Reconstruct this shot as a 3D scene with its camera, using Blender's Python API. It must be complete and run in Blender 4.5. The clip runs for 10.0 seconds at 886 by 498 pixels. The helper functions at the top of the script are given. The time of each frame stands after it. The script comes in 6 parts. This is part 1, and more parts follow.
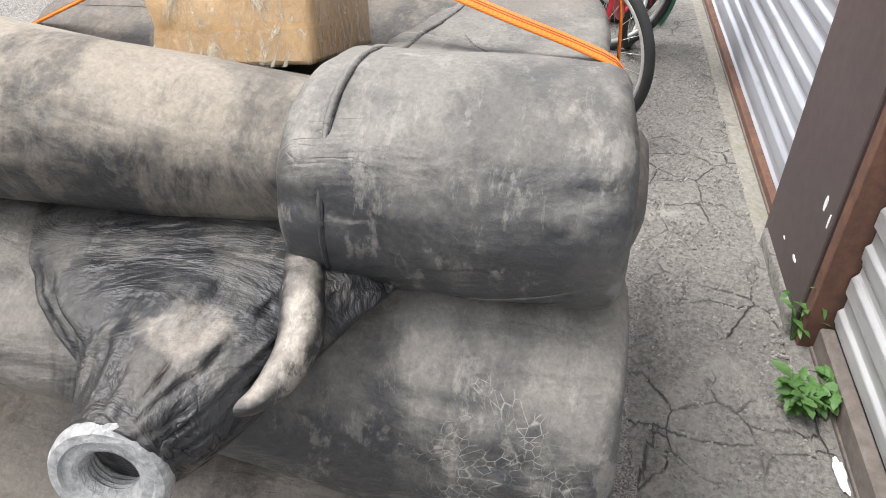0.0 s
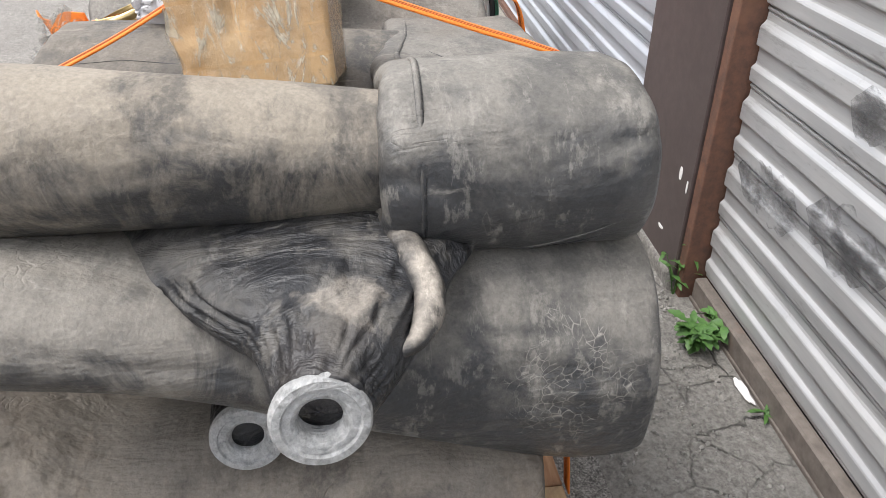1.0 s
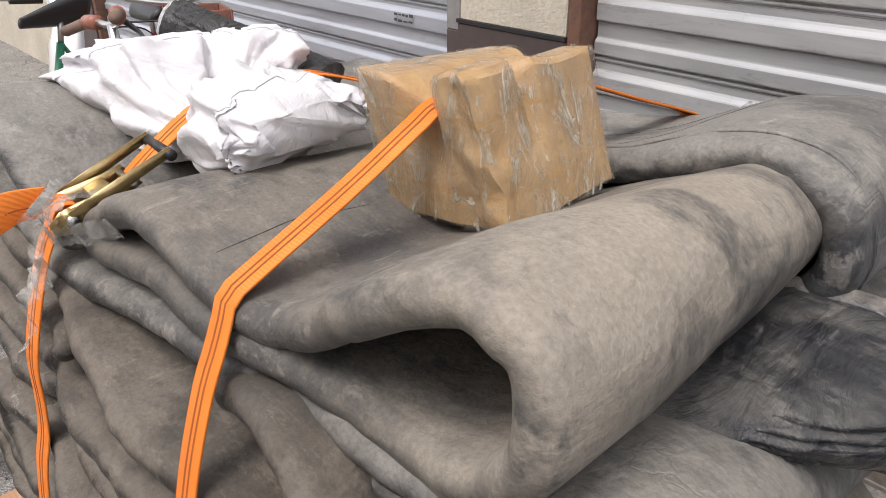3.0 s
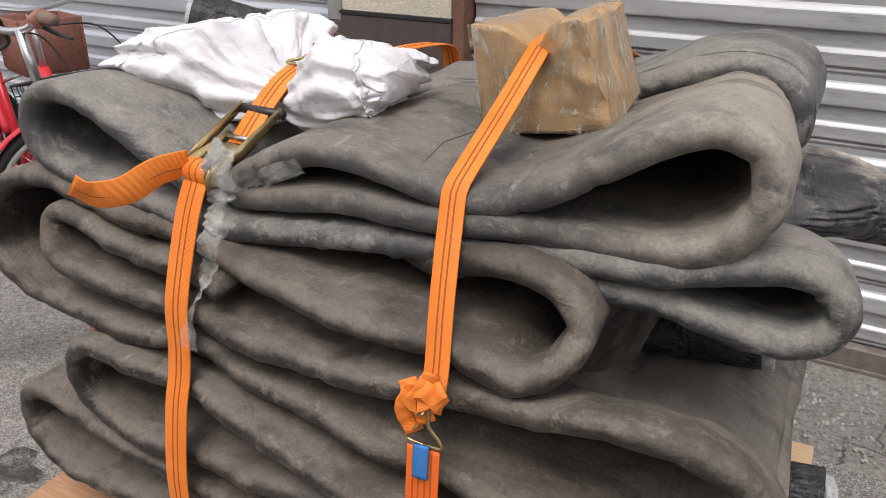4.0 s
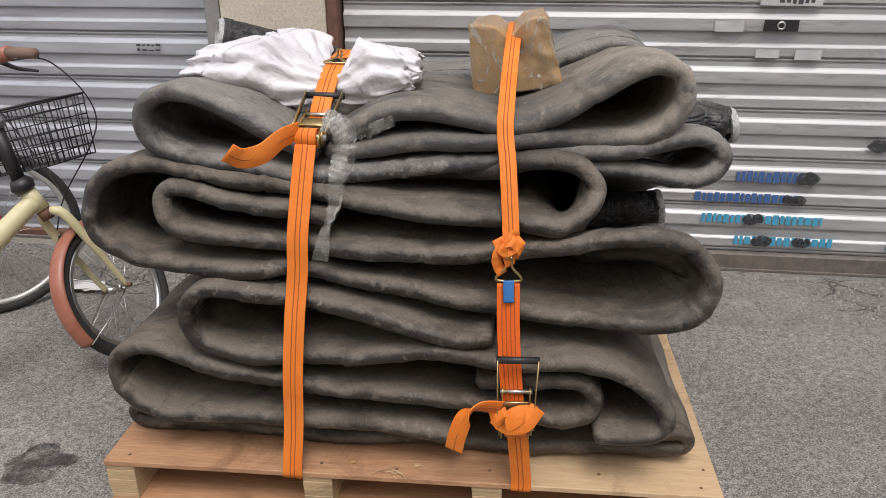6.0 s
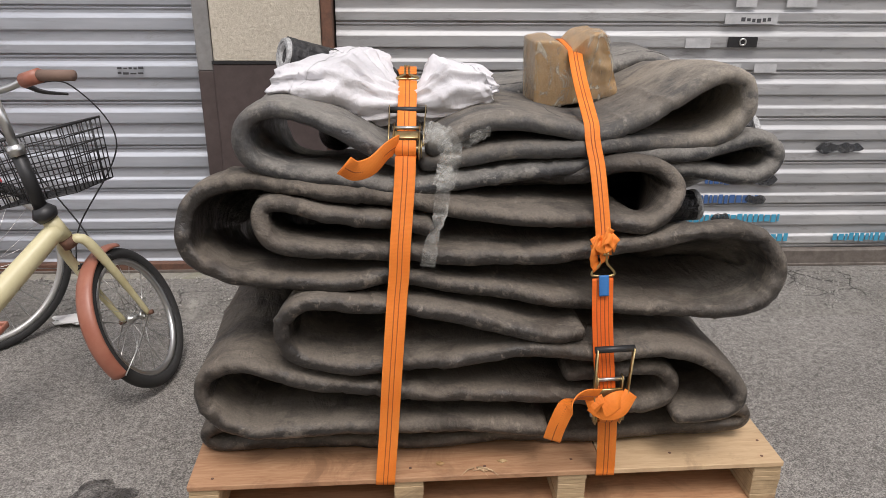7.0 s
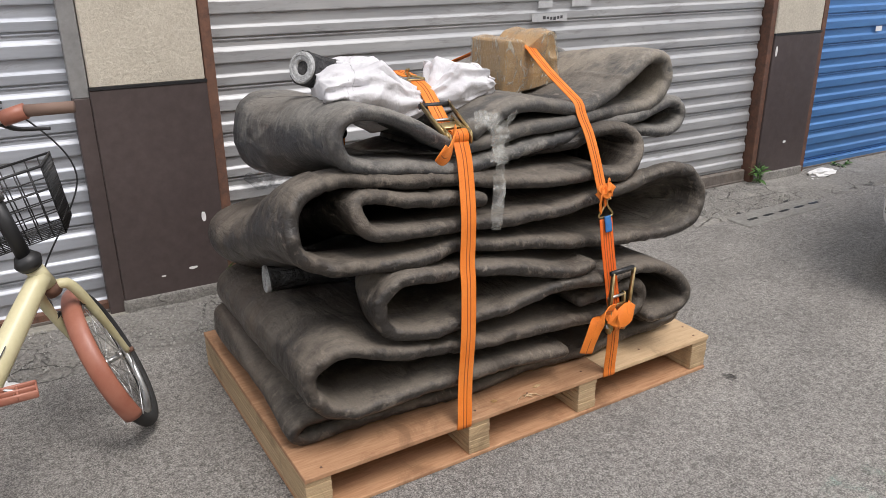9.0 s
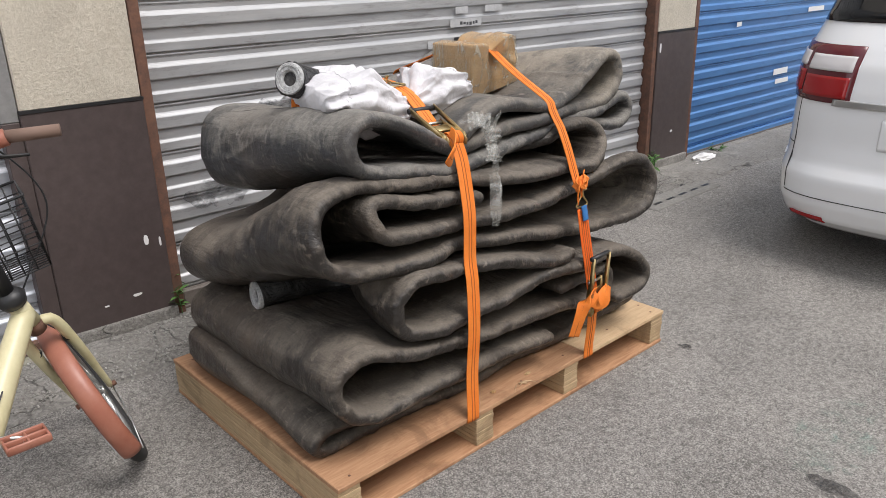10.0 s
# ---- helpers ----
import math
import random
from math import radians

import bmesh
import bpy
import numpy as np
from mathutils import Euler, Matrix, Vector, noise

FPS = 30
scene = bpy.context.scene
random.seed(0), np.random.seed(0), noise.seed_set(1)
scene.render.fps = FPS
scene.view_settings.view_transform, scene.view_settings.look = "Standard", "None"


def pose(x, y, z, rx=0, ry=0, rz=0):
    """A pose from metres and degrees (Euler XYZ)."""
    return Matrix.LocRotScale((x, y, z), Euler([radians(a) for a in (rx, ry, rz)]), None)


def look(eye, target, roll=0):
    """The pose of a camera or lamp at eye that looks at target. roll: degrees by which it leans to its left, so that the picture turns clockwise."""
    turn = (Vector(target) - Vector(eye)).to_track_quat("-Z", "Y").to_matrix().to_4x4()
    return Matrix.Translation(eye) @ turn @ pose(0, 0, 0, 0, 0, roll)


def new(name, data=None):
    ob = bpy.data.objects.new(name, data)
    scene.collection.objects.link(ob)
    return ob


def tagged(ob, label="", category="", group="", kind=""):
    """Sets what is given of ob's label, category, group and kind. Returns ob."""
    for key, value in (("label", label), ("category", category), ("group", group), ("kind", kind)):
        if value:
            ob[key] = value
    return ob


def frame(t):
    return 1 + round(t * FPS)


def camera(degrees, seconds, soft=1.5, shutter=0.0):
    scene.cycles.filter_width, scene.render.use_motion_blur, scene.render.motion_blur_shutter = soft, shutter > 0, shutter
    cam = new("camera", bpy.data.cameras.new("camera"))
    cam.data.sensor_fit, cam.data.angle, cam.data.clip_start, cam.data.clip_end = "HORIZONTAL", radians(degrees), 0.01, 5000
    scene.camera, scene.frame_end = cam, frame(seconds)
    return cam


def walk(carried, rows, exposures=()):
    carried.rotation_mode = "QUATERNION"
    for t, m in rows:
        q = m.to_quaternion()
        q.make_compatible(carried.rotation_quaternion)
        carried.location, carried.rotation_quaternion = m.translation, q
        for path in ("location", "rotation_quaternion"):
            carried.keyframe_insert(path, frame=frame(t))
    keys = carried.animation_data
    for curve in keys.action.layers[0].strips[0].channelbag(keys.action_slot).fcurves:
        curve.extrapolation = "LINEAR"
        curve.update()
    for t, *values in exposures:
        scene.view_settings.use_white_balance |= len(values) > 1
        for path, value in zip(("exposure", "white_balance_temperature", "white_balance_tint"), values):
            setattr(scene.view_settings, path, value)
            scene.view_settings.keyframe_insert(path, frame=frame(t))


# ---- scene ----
cam = camera(60.5, 10.0, soft=0.8)
PATH = [
    (0, (1.985, 0.877, 1.427), (0.375, 0.668, 0.258), 1.8),
    (0.5, (2.1, 0.745, 1.426), (0.439, 0.752, 0.313), 0.9),
    (1, (2.167, 0.613, 1.44), (0.493, 0.858, 0.375), 0.6),
    (1.4, (2.103, 0.523, 1.428), (0.446, 0.957, 0.397), 0.9),
    (1.5, (2.062, 0.488, 1.415), (0.406, 1.002, 0.419), 0.8),
    (2, (1.938, 0.318, 1.42), (0.346, 1.078, 0.476), 0.5),
    (2.5, (1.809, 0.051, 1.436), (0.327, 1.043, 0.528), -0.2),
    (3, (1.665, -0.144, 1.413), (0.352, 1.082, 0.534), -0.3),
    (3.2, (1.618, -0.234, 1.421), (0.378, 1.073, 0.552), -0.3),
    (4.3, (1.424, -0.866, 1.408), (0.717, 0.789, 0.536), -0.5),
    (4.5, (1.402, -0.94, 1.404), (0.747, 0.738, 0.536), -0.9),
    (5, (1.345, -1.212, 1.425), (0.877, 0.535, 0.571), -0.4),
    (5.2, (1.32, -1.309, 1.435), (0.913, 0.457, 0.59), -0.2),
    (6.3, (0.914, -1.587, 1.448), (0.822, 0.258, 0.68), -0.1),
    (6.5, (0.822, -1.618, 1.453), (0.781, 0.233, 0.697), 0.1),
    (7, (0.535, -1.642, 1.437), (0.677, 0.213, 0.702), 0.4),
    (7.5, (0.245, -1.667, 1.443), (0.579, 0.166, 0.716), 0.3),
    (8, (-0.015, -1.678, 1.45), (0.538, 0.102, 0.724), 0.1),
    (8.5, (-0.273, -1.656, 1.453), (0.499, 0.043, 0.734), -0.1),
    (9, (-0.553, -1.656, 1.462), (0.411, -0.056, 0.747), -0.5),
    (9.5, (-0.731, -1.571, 1.465), (0.396, -0.079, 0.756), -0.9),
    (10, (-0.919, -1.461, 1.469), (0.339, -0.074, 0.766), -1.4),
]
walk(cam, [(t, look(eye, target, roll)) for t, eye, target, roll in PATH],
     [(0, 1.86, 6500, 11), (1.0, 1.62, 6500, 11), (2.5, 1.30, 6650, 14), (4.5, 1.0, 6600, 13), (7.0, 0.94, 6700, 14), (10, 1.08, 6550, 12)])

# ---- world and light ----
world = bpy.data.worlds.new("overcast_sky")
scene.world = world
world.use_nodes = True
wn, wl = world.node_tree.nodes, world.node_tree.links
sky = wn.new("ShaderNodeTexSky")
sky.sky_type, sky.sun_disc = "NISHITA", False
sky.sun_elevation, sky.sun_rotation = radians(63), radians(170)
hsv = wn.new("ShaderNodeHueSaturation")
hsv.inputs["Saturation"].default_value = 0.22
wl.new(sky.outputs[0], hsv.inputs["Color"])
wl.new(hsv.outputs[0], wn["Background"].inputs["Color"])
wn["Background"].inputs["Strength"].default_value = 0.15
sun_data = bpy.data.lights.new("sun", "SUN")
sun_data.energy, sun_data.angle, sun_data.color = 1.0, radians(25), (1.0, 0.97, 0.93)
sun = new("sun", sun_data)
sun.matrix_world = look((0.9, -4.5, 9.0), (0, 0, 0))


# ---- materials ----
def mat(name, base, rough=0.6, metal=0.0):
    m = bpy.data.materials.new(name)
    m.use_nodes = True
    b = m.node_tree.nodes["Principled BSDF"]
    b.inputs["Base Color"].default_value = (*base, 1)
    b.inputs["Roughness"].default_value = rough
    b.inputs["Metallic"].default_value = metal
    return m


class Nodes:
    """Short hand for wiring one material."""

    def __init__(self, m):
        self.t = m.node_tree
        self.bsdf = self.t.nodes["Principled BSDF"]
        self.co = self.t.nodes.new("ShaderNodeTexCoord").outputs["Object"]

    def add(self, kind, **values):
        n = self.t.nodes.new(kind)
        for k, v in values.items():
            n.inputs[k.replace("_", " ")].default_value = v
        return n

    def link(self, a, b):
        self.t.links.new(a, b)

    def noise(self, scale, detail=4.0, rough=0.55, distort=0.0, stretch=None):
        n = self.add("ShaderNodeTexNoise", Scale=scale, Detail=detail, Roughness=rough, Distortion=distort)
        if stretch:
            mp = self.add("ShaderNodeMapping")
            mp.inputs["Scale"].default_value = stretch
            self.link(self.co, mp.inputs["Vector"])
            self.link(mp.outputs[0], n.inputs["Vector"])
        else:
            self.link(self.co, n.inputs["Vector"])
        return n.outputs["Fac"]

    def ramp(self, fac, *stops):
        r = self.t.nodes.new("ShaderNodeValToRGB")
        e = r.color_ramp.elements
        while len(e) < len(stops):
            e.new(0.5)
        for el, (p, c) in zip(e, stops):
            el.position = p
            el.color = (c, c, c, 1) if isinstance(c, (int, float)) else (*c, 1)
        self.link(fac, r.inputs[0])
        return r.outputs[0]

    def mix(self, fac, a, b, mode="MIX"):
        n = self.t.nodes.new("ShaderNodeMix")
        n.data_type, n.blend_type = "RGBA", mode
        for sock, v in ((n.inputs[0], fac), (n.inputs[6], a), (n.inputs[7], b)):
            if isinstance(v, (int, float)):
                sock.default_value = v
            elif isinstance(v, tuple):
                sock.default_value = (*v, 1)
            else:
                self.link(v, sock)
        return n.outputs[2]

    def math(self, op, a, b=0.0):
        n = self.t.nodes.new("ShaderNodeMath")
        n.operation = op
        for sock, v in ((n.inputs[0], a), (n.inputs[1], b)):
            if isinstance(v, (int, float)):
                sock.default_value = v
            else:
                self.link(v, sock)
        return n.outputs[0]

    def bump(self, height, strength=0.3, distance=0.01, after=None):
        n = self.add("ShaderNodeBump", Strength=strength, Distance=distance)
        self.link(height, n.inputs["Height"])
        if after:
            self.link(after, n.inputs["Normal"])
        self.link(n.outputs[0], self.bsdf.inputs["Normal"])
        return n.outputs[0]

    def color(self, c):
        self.link(c, self.bsdf.inputs["Base Color"])

    def rough(self, c):
        self.link(c, self.bsdf.inputs["Roughness"])


def rubber(name, dark, dust, amount, wrinkle=0.5, sand=None, cracks=0.5, flaking=None, ragged=1.2, blotch=0.38):
    """Old rubber sheet: dark where it is rubbed, dusty and scuffed elsewhere, with top-lit contrast painted in by
    facing; sand: (place, reach, colour) of a heavy dust patch.
    """
    m = mat(name, dark, 0.55)
    n = Nodes(m)
    big = n.noise(3.0, 8, 0.66, 0.35)
    fine = n.noise(20, 7, 0.62, 0.2)
    grit = n.noise(170, 4, 0.7)
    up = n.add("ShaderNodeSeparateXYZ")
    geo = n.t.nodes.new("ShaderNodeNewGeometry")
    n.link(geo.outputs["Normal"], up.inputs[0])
    # dust on upturned faces; it also paints shade into sides and hollows
    top_tint = n.math("MULTIPLY", up.outputs["Z"], 0.20)
    f = n.math("ADD", n.math("ADD", n.math("MULTIPLY", big, 0.62), n.math("MULTIPLY", fine, 0.38)), top_tint)
    if sand:
        gap = n.t.nodes.new("ShaderNodeVectorMath")
        gap.operation = "DISTANCE"
        gap.inputs[1].default_value = sand[0]
        n.link(n.co, gap.inputs[0])
        near = n.ramp(n.math("ADD", n.math("DIVIDE", gap.outputs["Value"], sand[1]), n.math("ADD", n.math("MULTIPLY", n.math("SUBTRACT", big, 0.5), 1.4), n.math("MULTIPLY", n.math("SUBTRACT", fine, 0.5), ragged))), (0.55, 1.0), (1.05, 0.0))
        f = n.math("ADD", f, n.math("MULTIPLY", near, 0.06))
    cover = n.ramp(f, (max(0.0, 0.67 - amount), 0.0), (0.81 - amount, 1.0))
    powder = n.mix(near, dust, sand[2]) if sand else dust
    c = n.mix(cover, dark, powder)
    # rubbed dark blotches and pale scuffs, both drawn out round the roll
    worn = n.ramp(n.noise(3.4, 12, 0.72, 0.3, (1, 1.5, 1)), (0.50, 0.0), (0.58, 1.0))
    c = n.mix(n.math("MULTIPLY", worn, 0.45), c, tuple(v * 0.95 for v in dark))
    smudge = n.ramp(n.noise(7.0, 10, 0.70, 0.2, (1, 1.4, 1)), (0.52, 0.0), (0.60, 1.0))
    c = n.mix(n.math("MULTIPLY", smudge, blotch), c, dark)
    patch = n.ramp(n.noise(2.7, 12, 0.74, 0.8), (0.54, 0.0), (0.64, 1.0))
    c = n.mix(n.math("MULTIPLY", patch, 0.26), c, tuple(min(1, v * 1.25) for v in dust))
    if sand:
        drift = n.ramp(n.noise(6.0, 11, 0.74, 0.9, (1, 1.5, 1)), (0.45, 0.0), (0.56, 1.0))
        c = n.mix(n.math("MULTIPLY", n.math("MULTIPLY", near, drift), 0.72), c, sand[2])
    scuff = n.ramp(n.noise(13, 9, 0.72, 0.15, (1.0, 1.9, 1.0)), (0.56, 0.0), (0.62, 1.0))
    c = n.mix(n.math("MULTIPLY", scuff, 0.42), c, tuple(min(1, v * 1.55) for v in dust))
    scratch = n.ramp(n.noise(9, 5, 0.6, 0.3, (1.2, 6.0, 1.2)), (0.62, 0.0), (0.64, 1.0), (0.66, 0.0))
    c = n.mix(n.math("MULTIPLY", scratch, 0.22), c, tuple(min(1, v * 1.8) for v in dust))
    # sharp folds pressed into the sheet
    pinch = n.math("ABSOLUTE", n.math("SUBTRACT", n.noise(3.2, 4, 0.55, 1.1, (2.4, 1.0, 2.4)), 0.5))
    spread = n.ramp(n.noise(5.0, 3, 0.5), (0.52, 0.0), (0.62, 1.0))
    press = n.math("MULTIPLY", n.ramp(pinch, (0.0, 1.0), (0.010, 0.0)), spread)
    vor = n.t.nodes.new("ShaderNodeTexVoronoi")
    vor.feature = "DISTANCE_TO_EDGE"
    vor.inputs["Scale"].default_value = 85
    bend = n.mix(0.10, n.co, n.t.nodes.new("ShaderNodeTexNoise").outputs["Color"])
    n.link(bend, vor.inputs["Vector"])
    line = n.ramp(vor.outputs["Distance"], (0.0, 1.0), (0.06, 0.0))
    where = 0.0
    if flaking:
        off = n.t.nodes.new("ShaderNodeVectorMath")
        off.operation = "DISTANCE"
        off.inputs[1].default_value = flaking[0]
        n.link(n.co, off.inputs[0])
        spot = n.ramp(n.math("ADD", n.math("DIVIDE", off.outputs["Value"], flaking[1]), n.math("MULTIPLY", n.math("SUBTRACT", fine, 0.5), 2.5)), (0.55, 1.0), (0.85, 0.0))
        where = spot
    broken = n.ramp(n.noise(26, 5, 0.65, 0.4), (0.44, 0.0), (0.56, 1.0))
    flake = n.math("MULTIPLY", n.math("MULTIPLY", n.math("MULTIPLY", line, broken), where), cracks)
    c = n.mix(flake, c, (0.55, 0.52, 0.46))
    stroke = n.ramp(n.noise(46, 6, 0.65, 0.2, (1.0, 0.30, 0.8)), (0.60, 0.0), (0.67, 1.0))
    rubbed = n.ramp(n.noise(4.2, 5, 0.6, 0.4), (0.50, 0.0), (0.60, 1.0))
    c = n.mix(n.math("MULTIPLY", n.math("MULTIPLY", stroke, rubbed), 0.6), c, tuple(min(1, v * 1.9) for v in dust))
    c = n.mix(n.math("MULTIPLY", n.ramp(n.noise(1.7, 6, 0.6, 0.5), (0.50, 0.0), (0.68, 1.0)), 0.35), c, (0.105, 0.070, 0.046))
    c = n.mix(0.46, c, n.ramp(grit, (0.3, 0.40), (0.68, 1.1)), "MULTIPLY")
    n.color(c)
    n.rough(n.ramp(cover, (0.0, 0.36), (1.0, 0.80)))
    crease = n.noise(5, 6 if wrinkle > 0.6 else 4, 0.55, 0.9 if wrinkle > 0.6 else 0.4, (2.4, 0.9, 2.4))
    cross = n.noise(4, 3, 0.5, 0.3, (1.0, 3.0, 1.0))
    b = n.bump(n.math("SUBTRACT", n.math("ADD", crease, n.math("MULTIPLY", cross, 0.6)), n.math("MULTIPLY", press, 0.05)), min(1.0, wrinkle * 1.2), 0.03)
    n.bump(n.math("ADD", fine, n.math("MULTIPLY", grit, 0.4)), 0.45, 0.007, b)
    return m


SANDY = (0.34, 0.305, 0.255)
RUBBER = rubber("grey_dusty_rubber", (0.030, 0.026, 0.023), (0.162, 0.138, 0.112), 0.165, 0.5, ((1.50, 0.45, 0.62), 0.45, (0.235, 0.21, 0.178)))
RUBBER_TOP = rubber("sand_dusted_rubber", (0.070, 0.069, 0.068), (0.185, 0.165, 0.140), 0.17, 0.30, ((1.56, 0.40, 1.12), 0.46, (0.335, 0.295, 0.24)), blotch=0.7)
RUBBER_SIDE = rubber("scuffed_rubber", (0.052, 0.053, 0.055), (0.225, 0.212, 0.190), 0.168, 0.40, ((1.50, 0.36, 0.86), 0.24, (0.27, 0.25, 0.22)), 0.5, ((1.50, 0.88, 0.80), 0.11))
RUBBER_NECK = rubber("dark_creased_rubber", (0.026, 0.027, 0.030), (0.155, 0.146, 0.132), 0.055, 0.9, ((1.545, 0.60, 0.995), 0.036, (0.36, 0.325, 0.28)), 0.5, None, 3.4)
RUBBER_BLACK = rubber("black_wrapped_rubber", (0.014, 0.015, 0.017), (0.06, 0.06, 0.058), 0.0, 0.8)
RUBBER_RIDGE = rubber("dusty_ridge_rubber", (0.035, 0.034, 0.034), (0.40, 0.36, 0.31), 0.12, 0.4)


def speckled(name, a, b, scale, rough=0.85, bump=0.4, stain=None, dist=0.006, cracks=0, edge=(0.35, 0.68), grains=0, mottle=0):
    m = mat(name, a, rough)
    n = Nodes(m)
    fine = n.noise(scale, 6, 0.7)
    large = n.noise(scale * 0.02 + 0.7, 5, 0.6, 0.5)
    c = n.mix(n.ramp(fine, (edge[0], 0.0), (edge[1], 1.0)), a, b)
    c = n.mix(0.55, c, n.ramp(large, (0.3, 0.62), (0.7, 1.0)), "MULTIPLY")
    if mottle:
        c = n.mix(0.75, c, n.ramp(n.noise(mottle, 9, 0.85), (0.42, 0.36), (0.58, 1.22)), "MULTIPLY")
        c = n.mix(0.6, c, n.ramp(n.noise(1.1, 7, 0.65, 0.6), (0.40, 0.68), (0.60, 1.05)), "MULTIPLY")
    if stain:
        c = n.mix(n.math("MULTIPLY", n.ramp(n.noise(2.3, 8, 0.7, 1.0), (0.56, 0.0), (0.72, 1.0)), 0.6), c, stain)
    if grains:
        cell = n.t.nodes.new("ShaderNodeTexVoronoi")
        cell.inputs["Scale"].default_value = grains
        n.link(n.co, cell.inputs["Vector"])
        c = n.mix(n.math("MULTIPLY", n.ramp(cell.outputs["Color"], (0.64, 0.0), (0.74, 1.0)), 0.32), c, (0.62, 0.59, 0.55))
        c = n.mix(n.math("MULTIPLY", n.ramp(cell.outputs["Color"], (0.26, 1.0), (0.36, 0.0)), 0.36), c, (0.06, 0.057, 0.054))
    if cracks:
        bent = n.mix(0.12, n.co, n.add("ShaderNodeTexNoise", Scale=3.0, Detail=6.0).outputs["Color"])
        net = n.t.nodes.new("ShaderNodeTexVoronoi")
        net.feature = "DISTANCE_TO_EDGE"
        net.inputs["Scale"].default_value = cracks
        n.link(bent, net.inputs["Vector"])
        gap = n.math("MULTIPLY", n.ramp(net.outputs["Distance"], (0.0, 1.0), (0.03, 0.0)), n.ramp(n.noise(1.9, 4, 0.6), (0.47, 0.0), (0.57, 1.0)))
        c = n.mix(n.math("MULTIPLY", gap, 0.8), c, tuple(v * 0.35 for v in a))
        fine = n.math("SUBTRACT", fine, n.math("MULTIPLY", gap, 0.8))
    n.color(c)
    n.bump(fine, bump, dist)
    return m


ASPHALT = speckled("asphalt", (0.19, 0.178, 0.164), (0.60, 0.565, 0.52), 180, 0.9, 0.9, (0.14, 0.132, 0.122), 0.008, 0, (0.40, 0.64), 250, 42)
CONCRETE = speckled("dirty_concrete", (0.18, 0.17, 0.156), (0.40, 0.38, 0.345), 70, 0.92, 1.0, (0.46, 0.435, 0.39), 0.014, 7.0)
SILL = speckled("mossy_concrete_sill", (0.22, 0.21, 0.18), (0.36, 0.34, 0.29), 45, 0.9, 0.5, (0.17, 0.18, 0.09))
CREAM = speckled("cream_roughcast", (0.56, 0.50, 0.40), (0.72, 0.66, 0.55), 75, 0.9, 0.7, (0.48, 0.43, 0.35), 0.008)
BROWN = speckled("brown_wall_paint", (0.072, 0.053, 0.050), (0.095, 0.072, 0.068), 20, 0.5, 0.08, (0.06, 0.045, 0.043))
RUST = speckled("rusty_brown_steel", (0.11, 0.060, 0.044), (0.21, 0.10, 0.062), 22, 0.8, 0.4, (0.20, 0.10, 0.06))
CARTON = speckled("brown_cardboard", (0.43, 0.25, 0.10), (0.57, 0.365, 0.165), 14, 0.5, 0.5, (0.62, 0.48, 0.28), 0.012)
cb = CARTON.node_tree.nodes["Principled BSDF"]
cb.inputs["Coat Weight"].default_value, cb.inputs["Coat Roughness"].default_value = 1.0, 0.10
cx = Nodes(CARTON)
crinkle = cx.add("ShaderNodeBump", Strength=1.0, Distance=0.03)
cx.link(cx.noise(26, 6, 0.6, 2.5, (1, 1, 0.5)), crinkle.inputs["Height"])
cx.link(crinkle.outputs[0], cb.inputs["Coat Normal"])


def slat_paint(name, a, b, dirt):
    m = mat(name, a, 0.45, 0.3)
    n = Nodes(m)
    info = n.t.nodes.new("ShaderNodeObjectInfo")
    streak = n.noise(3.0, 6, 0.65, 0.3, (0.5, 1, 6.0))
    c = n.mix(n.ramp(streak, (0.35, 0.0), (0.7, 1.0)), a, b)
    c = n.mix(n.math("MULTIPLY", n.ramp(n.noise(8, 8, 0.75, 0.8, (0.4, 1, 3)), (0.53, 0.0), (0.66, 1.0)), 0.55), c, dirt)
    c = n.mix(0.5, c, n.ramp(info.outputs["Random"], (0.0, 0.70), (1.0, 1.0)), "MULTIPLY")
    n.color(c)
    n.rough(n.ramp(streak, (0.3, 0.36), (0.7, 0.54)))
    n.bump(n.noise(6, 3, 0.5, 0.0, (0.5, 1, 2)), 0.15, 0.01)
    return m


SLAT = slat_paint("grey_shutter_steel", (0.40, 0.405, 0.415), (0.55, 0.55, 0.545), (0.20, 0.185, 0.175))
SLAT_COOL = slat_paint("cool_grey_shutter_steel", (0.40, 0.425, 0.47), (0.53, 0.55, 0.59), (0.29, 0.28, 0.275))
SLAT_BLUE = slat_paint("blue_shutter_paint", (0.07, 0.20, 0.46), (0.10, 0.27, 0.56), (0.05, 0.13, 0.30))


def wood_like(name, a, b, stretch):
    m = mat(name, a, 0.7)
    n = Nodes(m)
    info = n.t.nodes.new("ShaderNodeObjectInfo")
    grain = n.noise(14, 8, 0.65, 1.4, stretch)
    c = n.mix(n.ramp(grain, (0.3, 0.0), (0.7, 1.0)), a, b)
    c = n.mix(n.math("MULTIPLY", n.ramp(n.noise(5, 6, 0.7, 1.0), (0.52, 0.0), (0.68, 1.0)), 0.6), c, tuple(v * 0.5 for v in a))
    c = n.mix(0.6, c, n.ramp(info.outputs["Random"], (0.0, 0.8), (1.0, 1.0)), "MULTIPLY")
    n.color(c)
    n.bump(grain, 0.15, 0.004)
    return m


PLY = wood_like("plywood_face", (0.36, 0.180, 0.092), (0.54, 0.315, 0.175), (0.6, 5, 1))
PLY_PALE = wood_like("pale_plywood_face", (0.50, 0.335, 0.19), (0.64, 0.46, 0.28), (0.6, 5, 1))
PLY_EDGE = wood_like("plywood_edge", (0.38, 0.26, 0.14), (0.62, 0.46, 0.28), (0.3, 0.3, 22))


